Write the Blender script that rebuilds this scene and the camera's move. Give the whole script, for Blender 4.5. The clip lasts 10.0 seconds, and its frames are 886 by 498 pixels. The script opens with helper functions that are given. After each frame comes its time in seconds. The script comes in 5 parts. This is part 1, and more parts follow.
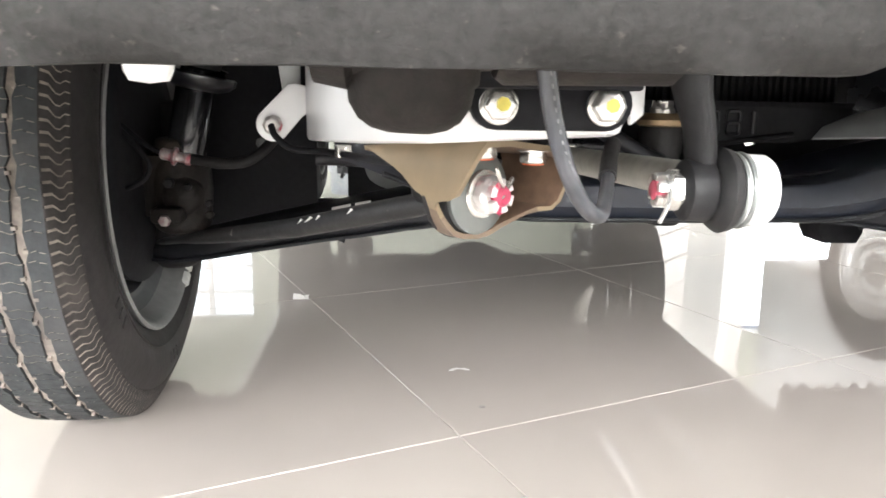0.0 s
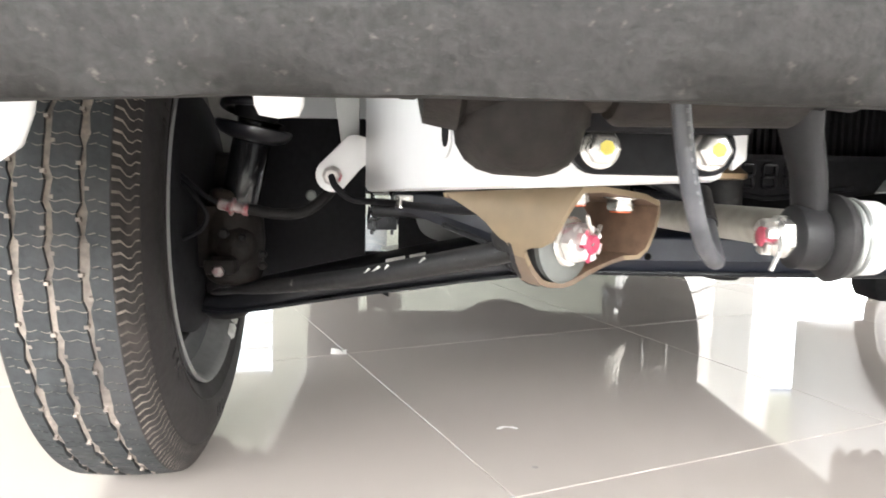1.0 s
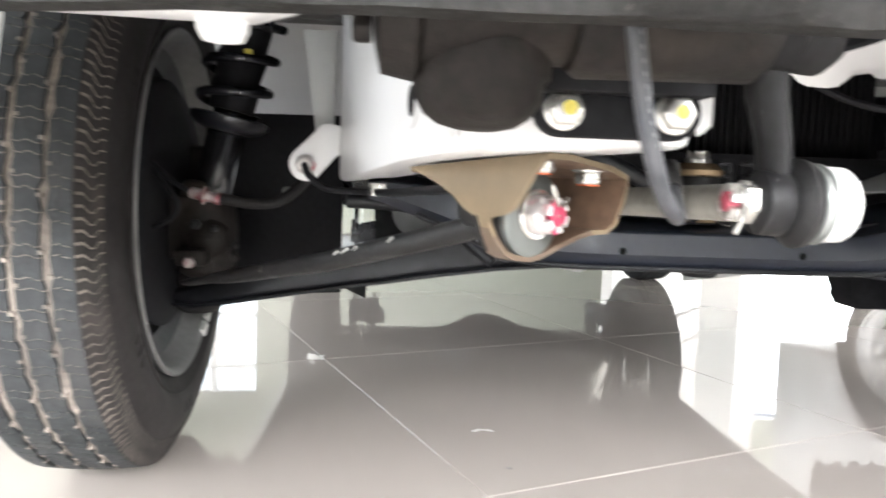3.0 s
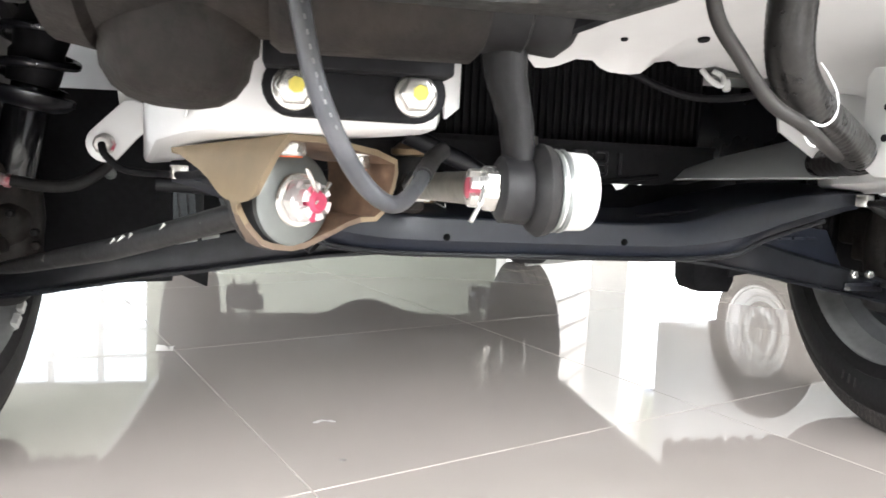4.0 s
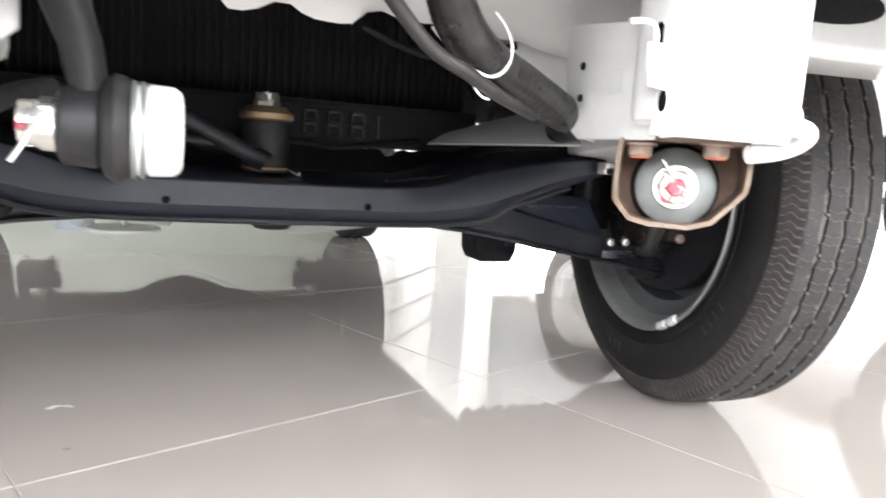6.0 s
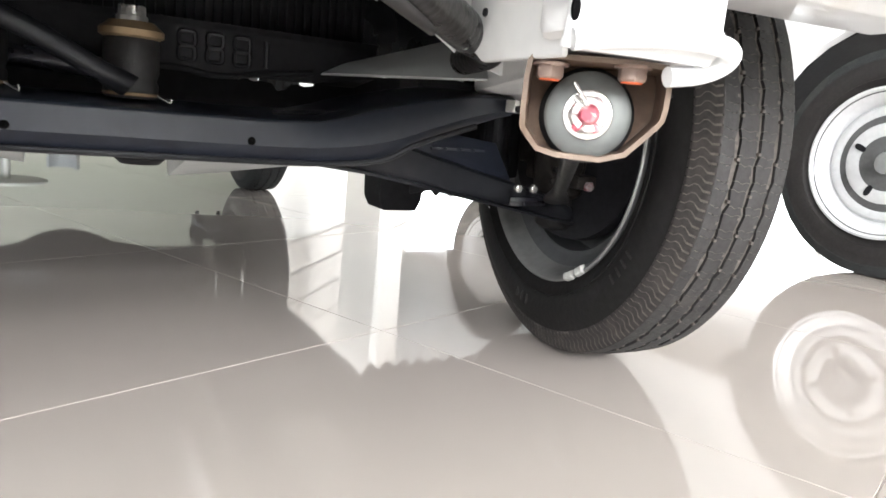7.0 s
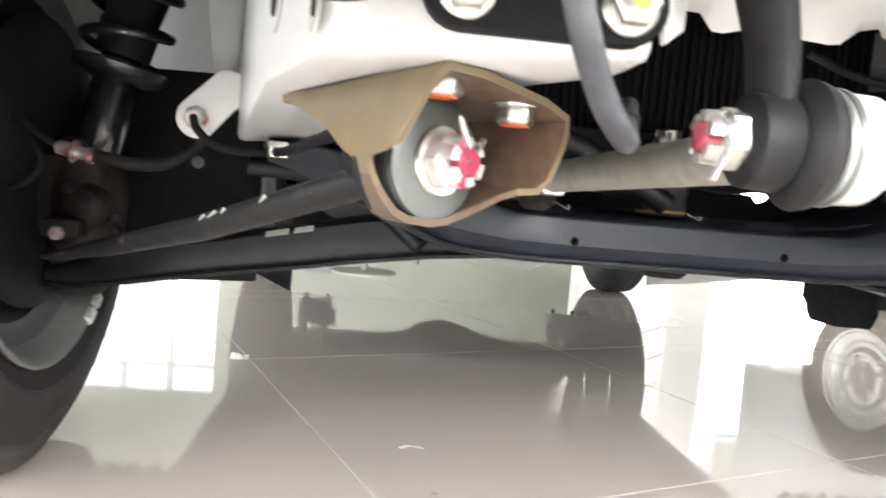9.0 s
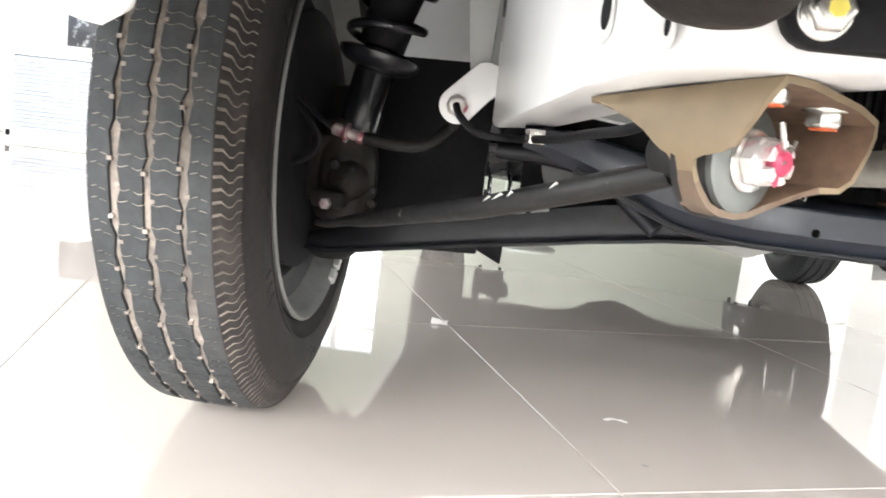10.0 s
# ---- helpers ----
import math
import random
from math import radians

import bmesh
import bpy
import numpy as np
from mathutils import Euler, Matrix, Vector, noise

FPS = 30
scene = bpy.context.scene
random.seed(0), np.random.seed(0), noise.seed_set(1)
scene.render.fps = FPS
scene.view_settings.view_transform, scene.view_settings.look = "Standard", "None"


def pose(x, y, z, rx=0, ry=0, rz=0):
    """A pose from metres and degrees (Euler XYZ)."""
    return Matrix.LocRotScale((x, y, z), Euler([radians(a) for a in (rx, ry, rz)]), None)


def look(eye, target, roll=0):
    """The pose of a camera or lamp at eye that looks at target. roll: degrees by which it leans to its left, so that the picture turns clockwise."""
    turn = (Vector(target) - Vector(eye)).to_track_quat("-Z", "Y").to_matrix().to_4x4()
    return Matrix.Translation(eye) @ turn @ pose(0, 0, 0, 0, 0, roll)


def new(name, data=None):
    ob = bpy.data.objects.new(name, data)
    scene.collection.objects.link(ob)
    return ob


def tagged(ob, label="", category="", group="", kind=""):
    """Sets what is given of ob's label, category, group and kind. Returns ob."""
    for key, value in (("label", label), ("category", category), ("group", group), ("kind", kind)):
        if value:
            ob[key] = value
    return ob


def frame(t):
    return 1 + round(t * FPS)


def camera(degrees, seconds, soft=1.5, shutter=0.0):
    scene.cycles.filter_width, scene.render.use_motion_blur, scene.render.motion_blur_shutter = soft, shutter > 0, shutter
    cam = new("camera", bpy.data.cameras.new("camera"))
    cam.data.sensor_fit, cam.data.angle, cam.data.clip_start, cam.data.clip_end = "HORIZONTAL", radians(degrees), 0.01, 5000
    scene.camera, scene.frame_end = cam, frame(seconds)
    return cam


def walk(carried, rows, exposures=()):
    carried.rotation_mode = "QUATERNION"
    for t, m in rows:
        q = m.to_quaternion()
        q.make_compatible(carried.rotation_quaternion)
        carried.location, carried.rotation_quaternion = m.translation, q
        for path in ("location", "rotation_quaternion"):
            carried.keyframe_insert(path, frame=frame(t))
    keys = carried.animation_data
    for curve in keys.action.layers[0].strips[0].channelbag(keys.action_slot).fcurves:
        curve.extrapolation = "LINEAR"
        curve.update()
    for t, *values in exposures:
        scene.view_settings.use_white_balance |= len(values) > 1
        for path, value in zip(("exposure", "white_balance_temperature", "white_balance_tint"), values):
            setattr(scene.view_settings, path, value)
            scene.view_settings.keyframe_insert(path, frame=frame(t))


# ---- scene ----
cam = camera(62.7, 10.0, soft=1.6, shutter=0.4)
PATH = [
    (0, (-0.309, 0.28, 0.366), (-0.161, 2.231, -0.046), 1.0),
    (0.5, (-0.332, 0.277, 0.363), (-0.192, 2.24, 0.006), 2.2),
    (1, (-0.349, 0.293, 0.357), (-0.25, 2.274, 0.102), 1.2),
    (1.5, (-0.381, 0.297, 0.344), (-0.323, 2.288, 0.162), 0.8),
    (2, (-0.393, 0.293, 0.338), (-0.365, 2.287, 0.189), 1.3),
    (2.5, (-0.384, 0.29, 0.33), (-0.37, 2.283, 0.164), 1.4),
    (3, (-0.334, 0.297, 0.326), (-0.203, 2.283, 0.134), 2.1),
    (3.2, (-0.306, 0.302, 0.329), (-0.086, 2.279, 0.114), 1.6),
    (4.3, (-0.236, 0.312, 0.330), (0.168, 2.258, 0.104), 2.7),
    (4.5, (-0.226, 0.311, 0.331), (0.188, 2.255, 0.107), 2.3),
    (5, (-0.2, 0.307, 0.334), (0.257, 2.239, 0.091), 2.5),
    (5.5, (-0.163, 0.306, 0.334), (0.419, 2.206, 0.103), 3.0),
    (6, (-0.124, 0.316, 0.32), (0.628, 2.15, 0.055), 4.0),
    (6.2, (-0.114, 0.321, 0.320), (0.706, 2.117, -0.001), 4.4),
    (7.3, (-0.084, 0.379, 0.283), (0.895, 2.086, -0.072), 5.6),
    (7.5, (-0.09, 0.391, 0.274), (0.822, 2.136, -0.076), 5.3),
    (8, (-0.161, 0.426, 0.265), (0.507, 2.279, -0.077), 3.6),
    (8.2, (-0.201, 0.439, 0.275), (0.367, 2.334, -0.018), 3.8),
    (8.5, (-0.229, 0.426, 0.287), (0.17, 2.376, 0.099), 3.7),
    (8.7, (-0.254, 0.409, 0.288), (0.037, 2.380, 0.118), 4.6),
    (9, (-0.279, 0.411, 0.295), (-0.075, 2.394, 0.132), 4.9),
    (9.2, (-0.292, 0.400, 0.301), (-0.182, 2.389, 0.115), 5.1),
    (9.5, (-0.325, 0.383, 0.294), (-0.33, 2.372, 0.079), 6.3),
    (9.7, (-0.341, 0.372, 0.298), (-0.468, 2.347, 0.008), 5.8),
    (10, (-0.356, 0.362, 0.296), (-0.553, 2.334, 0.024), 6.6),
]
EXPOSURE = 0.61
STOPS = [(0.0, 0.14, 6280), (0.5, 0.37, 6280), (1.0, 0.28, 6290), (1.5, 0.18, 6270), (2.0, 0.18, 6240), (2.5, 0.12, 6220), (3.0, 0.21, 6160), (4.5, 0.20, 6140), (5.5, 0.19, 6110), (6.0, 0.04, 6100), (7.5, -0.22, 6260), (8.0, 0.0, 6260), (8.5, 0.16, 6260), (9.0, 0.22, 6280), (10.0, 0.32, 6280)]
FRONT_W, LEFT_W, RIGHT_W, BACK_W = 900.0, 38.0, 320.0, 45.0
LEFT_FRONT_W = 250.0
SCRAP = (-0.214, 1.205, 0.0)
TINT = 12
TUB = [(-0.68, 6.95), (0.08, 7.2)]
BACK_RIGHT_W = 100.0
walk(cam, [(t, look(eye, target, roll)) for t, eye, target, roll in PATH], [(t, EXPOSURE + stops, kelvin, TINT) for t, stops, kelvin in STOPS])

# ---- world and large lights ----
world = bpy.data.worlds.new("sky")
scene.world = world
world.use_nodes = True
wn = world.node_tree.nodes
sky = wn.new("ShaderNodeTexSky")
sky.sky_type, sky.sun_disc = "NISHITA", False
sky.sun_elevation, sky.sun_rotation = radians(48), radians(150)
world.node_tree.links.new(sky.outputs[0], wn["Background"].inputs[0])
wn["Background"].inputs[1].default_value = 0.12

sun_data = bpy.data.lights.new("sun", "SUN")
sun_data.energy, sun_data.angle, sun_data.color = 1.0, radians(12), (1.0, 0.96, 0.9)
sun = new("sun", sun_data)
sun.matrix_world = look((6, -10, 11), (0, 0, 0))


def opening_light(name, place, target, wide, high, watts, colour=(1, 1, 1)):
    data = bpy.data.lights.new(name, "AREA")
    data.shape, data.size, data.size_y, data.energy, data.color = "RECTANGLE", wide, high, watts, colour
    ob = new(name, data)
    ob.matrix_world = look(place, target)
    return ob


ROOM = (-5.2, 6.4, -4.2, 8.4, 3.6)     # x0, x1, y0, y1, height
# main light: lamp in an assumed window behind the camera, never in view
opening_light("added_front_light", (0.1, -4.35, 2.45), (0.1, 0, 0.4), 9.0, 1.8, FRONT_W, (1.0, 0.98, 0.95))
opening_light("left_opening_light", (-5.35, 4.5, 1.9), (0, 4.3, 0.9), 5.4, 1.9, LEFT_W, (0.97, 0.99, 1.0))
# extra lamp in an added, unseen west opening; lights the left rail and tyre
opening_light("added_left_front_light", (-5.35, -1.8, 1.85), (0, 0.6, 0.4), 4.1, 2.2, LEFT_FRONT_W, (0.97, 0.99, 1.0))
opening_light("right_opening_light", (6.55, 4.0, 1.6), (0, 3.8, 1.2), 6.4, 2.9, RIGHT_W, (1.0, 0.99, 0.97))
opening_light("back_right_opening_light", (4.9, 8.6, 1.25), (4.2, 0, 0.9), 2.1, 2.2, BACK_RIGHT_W, (1.0, 0.99, 0.97))
opening_light("back_opening_light", (-3.15, 8.6, 1.2), (-3.0, 0, 1.0), 3.0, 2.0, BACK_W, (0.95, 1.0, 0.95))


# ---- materials ----
def material(name, colour, rough=0.5, metal=0.0, grain=60.0, vary=0.12, bump=0.15, second=None, spread=4.0, coat=0.0, piece=0.0, rough_vary=0.12, patch=0.5, spec=0.5):
    """A surface with grain and blotches at two scales; second is the colour of dirt or wear, patch how much of it shows."""
    m = bpy.data.materials.new(name)
    m.use_nodes = True
    n, l = m.node_tree.nodes, m.node_tree.links
    b = n["Principled BSDF"]
    co = n.new("ShaderNodeTexCoord")
    fine, large = n.new("ShaderNodeTexNoise"), n.new("ShaderNodeTexNoise")
    fine.inputs["Scale"].default_value, fine.inputs["Detail"].default_value = grain, 4
    large.inputs["Scale"].default_value, large.inputs["Detail"].default_value = spread, 5
    l.new(co.outputs["Object"], fine.inputs["Vector"])
    l.new(co.outputs["Object"], large.inputs["Vector"])
    ramp = n.new("ShaderNodeValToRGB")
    ramp.color_ramp.elements[0].position, ramp.color_ramp.elements[1].position = 0.3, 0.7
    ramp.color_ramp.elements[0].color = (*[c * (1 - vary) for c in colour], 1)
    ramp.color_ramp.elements[1].color = (*[min(1, c * (1 + vary)) for c in colour], 1)
    l.new(fine.outputs["Fac"], ramp.inputs["Fac"])
    out = ramp.outputs["Color"]
    if second:
        edge = n.new("ShaderNodeMapRange")
        edge.inputs["From Min"].default_value, edge.inputs["From Max"].default_value = 0.72 - patch * 0.4, 0.82 - patch * 0.2
        l.new(large.outputs["Fac"], edge.inputs["Value"])
        mix = n.new("ShaderNodeMix")
        mix.data_type = "RGBA"
        mix.inputs["B"].default_value = (*second, 1)
        l.new(edge.outputs["Result"], mix.inputs["Factor"])
        l.new(out, mix.inputs["A"])
        out = mix.outputs["Result"]
    if piece:
        info, hsv = n.new("ShaderNodeObjectInfo"), n.new("ShaderNodeHueSaturation")
        span = n.new("ShaderNodeMapRange")
        span.inputs["To Min"].default_value, span.inputs["To Max"].default_value = 1 - piece, 1 + piece
        l.new(info.outputs["Random"], span.inputs["Value"])
        l.new(span.outputs["Result"], hsv.inputs["Value"])
        l.new(out, hsv.inputs["Color"])
        out = hsv.outputs["Color"]
    l.new(out, b.inputs["Base Color"])
    gloss = n.new("ShaderNodeMapRange")
    gloss.inputs["To Min"].default_value, gloss.inputs["To Max"].default_value = max(0.02, rough - rough_vary), min(1, rough + rough_vary)
    l.new(large.outputs["Fac"], gloss.inputs["Value"])
    l.new(gloss.outputs["Result"], b.inputs["Roughness"])
    b.inputs["Metallic"].default_value = metal
    b.inputs["Specular IOR Level"].default_value = spec
    b.inputs["Coat Weight"].default_value = coat
    b.inputs["Coat Roughness"].default_value = 0.06
    if bump:
        bp = n.new("ShaderNodeBump")
        bp.inputs["Strength"].default_value, bp.inputs["Distance"].default_value = bump, 0.002
        l.new(fine.outputs["Fac"], bp.inputs["Height"])
        l.new(bp.outputs["Normal"], b.inputs["Normal"])
    return m


WHITE = material("white_body_paint", (0.74, 0.745, 0.74), 0.32, grain=35, vary=0.02, bump=0.03, second=(0.66, 0.63, 0.56), spread=7, coat=0.25, patch=0.15)
PRIMER = material("dull_grey_paint", (0.42, 0.435, 0.425), 0.55, grain=60, vary=0.04, bump=0.05, second=(0.36, 0.37, 0.36), spread=9, patch=0.3)
GUARD = material("mid_grey_sheet", (0.16, 0.165, 0.165), 0.5, grain=60, vary=0.08, bump=0.05, second=(0.11, 0.11, 0.11), spread=12, patch=0.35)
PLATE = material("pale_plate_paint", (0.66, 0.67, 0.66), 0.45, grain=60, vary=0.03, bump=0.05, second=(0.58, 0.585, 0.57), spread=9, patch=0.3)
BLACK = material("black_chassis_paint", (0.012, 0.0125, 0.016), 0.27, grain=90, vary=0.25, bump=0.10, second=(0.013, 0.0135, 0.017), spread=12, coat=0.1, patch=0.35, spec=0.5)
BEAM = material("blue_black_pressed_steel", (0.0125, 0.0148, 0.0215), 0.32, grain=70, vary=0.12, bump=0.05, second=(0.0145, 0.0170, 0.0240), spread=5, coat=0.0, patch=0.4, spec=0.36, rough_vary=0.10)
GLOSS = material("glossy_black_tube_paint", (0.011, 0.0112, 0.013), 0.2, grain=90, vary=0.2, bump=0.06, second=(0.017, 0.0165, 0.017), spread=16, coat=0.35, patch=0.3, spec=0.45)
FORGED = material("dark_forged_steel", (0.0115, 0.0112, 0.0118), 0.5, grain=110, vary=0.2, bump=0.12, second=(0.022, 0.021, 0.021), spread=14, patch=0.35, spec=0.22)
SCRATCHED = material("scratched_black_rod_paint", (0.012, 0.0115, 0.0115), 0.4, grain=120, vary=0.3, bump=0.15, second=(0.42, 0.40, 0.36), spread=48, patch=0.12, spec=0.25)
ARMBLACK = material("dark_pressed_arm_paint", (0.011, 0.0115, 0.0135), 0.34, grain=80, vary=0.2, bump=0.08, second=(0.019, 0.019, 0.021), spread=14, patch=0.4, spec=0.22)
MATT = material("matt_black_plastic", (0.013, 0.013, 0.0145), 0.6, grain=120, vary=0.2, bump=0.1, spec=0.12)
BUMPER = material("dusty_dark_grey_plastic", (0.0165, 0.016, 0.0150), 0.66, grain=260, vary=0.3, bump=0.35, second=(0.075, 0.068, 0.06), spread=230, patch=0.17, spec=0.22)
CAST = material("dusty_cast_iron", (0.016, 0.0135, 0.012), 0.55, grain=160, vary=0.3, bump=0.35, second=(0.045, 0.036, 0.029), spread=14, patch=0.35, spec=0.2)
TAN = material("yellow_brown_zinc_coat", (0.200, 0.152, 0.094), 0.5, metal=0.15, grain=45, vary=0.10, bump=0.08, second=(0.22, 0.115, 0.055), spread=16, patch=0.3)
BROWN = material("brown_dull_zinc", (0.135, 0.097, 0.07), 0.55, grain=70, vary=0.15, bump=0.12, second=(0.10, 0.062, 0.042), spread=22, patch=0.35)
# darker brown for the left bracket's lower faces
CUP = material("brown_zinc_cup", (0.125, 0.088, 0.060), 0.5, metal=0.1, grain=60, vary=0.15, bump=0.12, second=(0.085, 0.048, 0.03), spread=40, patch=0.4)
# rust, with the shading inside the bracket darkened into its colour
RUST = material("rusty_shaded_inner_face", (0.115, 0.070, 0.043), 0.65, grain=110, vary=0.25, bump=0.25, second=(0.10, 0.055, 0.035), spread=22, patch=0.5)
# mirror-like metal that brings bright floor light under the bed
ZINC = material("mirror_bright_zinc", (0.78, 0.78, 0.76), 0.13, metal=0.9, grain=60, vary=0.06, bump=0.04, second=(0.6, 0.6, 0.58), spread=20, patch=0.3, rough_vary=0.04)
STEEL = material("grey_zinc_steel", (0.165, 0.176, 0.168), 0.42, metal=0.55, grain=80, vary=0.08, bump=0.06, second=(0.125, 0.13, 0.124), spread=30, patch=0.3)
BRIGHT = material("bright_plated_steel", (0.62, 0.61, 0.58), 0.27, metal=0.85, grain=120, vary=0.05, bump=0.05)
REDPAINT = material("crimson_marking_paint", (0.33, 0.03, 0.07), 0.45, grain=90, vary=0.25, bump=0.3, second=(0.70, 0.28, 0.30), spread=60, patch=0.4)
DULLRED = material("dull_red_marking_paint", (0.25, 0.04, 0.06), 0.5, grain=120, vary=0.3, bump=0.3, second=(0.55, 0.35, 0.33), spread=80, patch=0.45)
PALEPAINT = material("pink_stained_plating", (0.62, 0.59, 0.57), 0.38, metal=0.45, grain=120, vary=0.1, bump=0.1, second=(0.58, 0.10, 0.15), spread=90, patch=0.45)
PINKISH = material("pinkish_dull_plating", (0.30, 0.225, 0.19), 0.42, metal=0.45, grain=120, vary=0.12, bump=0.1, second=(0.24, 0.13, 0.09), spread=70, patch=0.4)
UNION = material("red_stained_union_plating", (0.40, 0.35, 0.34), 0.38, metal=0.4, grain=120, vary=0.12, bump=0.1, second=(0.26, 0.04, 0.06), spread=110, patch=0.7)
ORANGE = material("orange_marking_paint", (0.72, 0.13, 0.035), 0.5, grain=90, vary=0.15, bump=0.1)
YELLOW = material("yellow_marking_paint", (0.72, 0.63, 0.12), 0.45, grain=90, vary=0.15, bump=0.1)
GOLD = material("brass_passivated_ring", (0.28, 0.2, 0.115), 0.4, metal=0.5, grain=70, vary=0.15, bump=0.08)
RUBBER = material("black_rubber", (0.015, 0.0145, 0.0145), 0.55, grain=120, vary=0.25, bump=0.2, second=(0.028, 0.026, 0.025), spread=20, patch=0.4, spec=0.22)
HOSE = material("grey_rubber_hose", (0.036, 0.038, 0.043), 0.36, grain=90, vary=0.15, bump=0.08, second=(0.07, 0.07, 0.075), spread=25, patch=0.3)
BIGHOSE = material("worn_black_hose", (0.011, 0.0102, 0.0098), 0.3, grain=150, vary=0.35, bump=0.35, second=(0.026, 0.024, 0.022), spread=60, patch=0.25, spec=0.4)
THINHOSE = material("dark_rubber_hose", (0.022, 0.0205, 0.0195), 0.4, grain=90, vary=0.15, bump=0.1, second=(0.034, 0.031, 0.029), spread=30, patch=0.3, spec=0.35)
TYRE = material("tyre_rubber", (0.0210, 0.0235, 0.0245), 0.68, grain=140, vary=0.25, bump=0.3, second=(0.042, 0.041, 0.04), spread=14, patch=0.4, spec=0.35)
SIDEWALL = material("tyre_sidewall_rubber", (0.0165, 0.0145, 0.0140), 0.55, grain=130, vary=0.2, bump=0.2, second=(0.028, 0.025, 0.024), spread=16, patch=0.4, spec=0.3)
SIDEDARK = material("dark_tyre_sidewall_rubber", (0.0095, 0.0088, 0.0086), 0.55, grain=130, vary=0.2, bump=0.2, second=(0.016, 0.0145, 0.014), spread=16, patch=0.35, spec=0.16)
GROOVE = material("dusty_tyre_groove", (0.215, 0.183, 0.155), 0.85, grain=160, vary=0.3, bump=0.3, second=(0.075, 0.064, 0.056), spread=11, patch=0.6)
DARKGROOVE = material("darker_dusty_tyre_groove", (0.075, 0.064, 0.056), 0.85, grain=160, vary=0.3, bump=0.3, second=(0.04, 0.035, 0.031), spread=14, patch=0.5)
TYREDARK = material("darker_brown_black_tyre_rubber", (0.0195, 0.0188, 0.0182), 0.66, grain=140, vary=0.25, bump=0.3, second=(0.034, 0.031, 0.029), spread=14, patch=0.4, spec=0.33)
SHOULDER = material("brown_dusty_shoulder_rubber", (0.023, 0.0200, 0.0185), 0.72, grain=140, vary=0.3, bump=0.3, second=(0.048, 0.040, 0.036), spread=30, patch=0.5, spec=0.3)
# wheel body, much darker than LIP and SILVER
RIM = material("dark_silver_wheel_paint", (0.1, 0.102, 0.104), 0.42, metal=0.35, grain=90, vary=0.1, bump=0.05, second=(0.05, 0.05, 0.05), spread=9, patch=0.35)
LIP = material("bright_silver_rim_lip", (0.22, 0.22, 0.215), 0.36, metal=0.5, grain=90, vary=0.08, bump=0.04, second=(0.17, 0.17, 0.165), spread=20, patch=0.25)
SILVER = material("silver_wheel_face_paint", (0.56, 0.57, 0.58), 0.38, metal=0.3, grain=90, vary=0.05, bump=0.04, second=(0.5, 0.51, 0.52), spread=9, patch=0.3)
LEAD = material("lead_weight", (0.56, 0.56, 0.53), 0.45, metal=0.4, grain=120, vary=0.15, bump=0.2)
CAP = material("white_plated_cap", (0.86, 0.86, 0.84), 0.22, metal=0.35, grain=60, vary=0.03, bump=0.03)
TUBE = material("galvanised_tube", (0.34, 0.33, 0.29), 0.45, metal=0.4, grain=80, vary=0.15, bump=0.1, second=(0.22, 0.20, 0.17), spread=30, patch=0.3)
TIE = material("white_nylon", (0.82, 0.83, 0.82), 0.4, grain=60, vary=0.03, bump=0.02)
TILE = material("polished_beige_tile", (0.32, 0.288, 0.26), 0.022, grain=3.0, vary=0.02, bump=0.0, second=(0.295, 0.266, 0.24), spread=1.4, piece=0.02, rough_vary=0.01, patch=0.4)
TILE.node_tree.nodes["Principled BSDF"].inputs["IOR"].default_value = 1.9
GROUT = material("pale_grout", (0.335, 0.302, 0.268), 0.8, grain=90, vary=0.15, bump=0.2, second=(0.27, 0.24, 0.21), spread=7, patch=0.4)
PLASTER = material("white_wall_paint", (0.80, 0.80, 0.77), 0.75, grain=40, vary=0.02, bump=0.06, second=(0.76, 0.755, 0.73), spread=1.2, patch=0.3)
GREENISH = material("pale_green_wall_paint", (0.36, 0.38, 0.315), 0.6, grain=30, vary=0.02, bump=0.05, second=(0.33, 0.35, 0.29), spread=0.9, patch=0.3)
CLADDING = material("beige_cladding", (0.68, 0.65, 0.61), 0.6, grain=30, vary=0.05, bump=0.06, second=(0.63, 0.6, 0.56), spread=2, patch=0.3, piece=0.05)
CEIL = material("white_ceiling_board", (0.82, 0.82, 0.80), 0.8, grain=50, vary=0.02, bump=0.05)
FRAME = material("white_window_frame", (0.78, 0.78, 0.76), 0.4, grain=40, vary=0.03, bump=0.03)
LAMINATE = material("pale_blue_grey_laminate", (0.33, 0.36, 0.41), 0.4, grain=40, vary=0.04, bump=0.03, second=(0.3, 0.33, 0.38), spread=3, patch=0.3)
LEGMETAL = material("dull_pale_metal", (0.5, 0.53, 0.5), 0.4, metal=0.2, grain=60, vary=0.04, bump=0.02)
SCREEN = material("dark_screen", (0.02, 0.02, 0.025), 0.15, grain=40, vary=0.1, bump=0.0, second=(0.42, 0.44, 0.45), spread=13, patch=0.4)
BLUEBIN = material("blue_grey_plastic", (0.25, 0.28, 0.30), 0.45, grain=50, vary=0.06, bump=0.05)
REDSIGN = material("red_sheet", (0.6, 0.3, 0.28), 0.5, grain=40, vary=0.06, bump=0.03)
LITTER = material("torn_plastic_film", (0.5, 0.48, 0.45), 0.3, grain=60, vary=0.05, bump=0.1)

VOID = material("dark_hole_inside", (0.003, 0.003, 0.003), 0.95, grain=60, vary=0.1, bump=0.0, spec=0.02)
DIRT = material("grey_floor_dirt", (0.15, 0.133, 0.118), 0.6, grain=120, vary=0.2, bump=0.1)

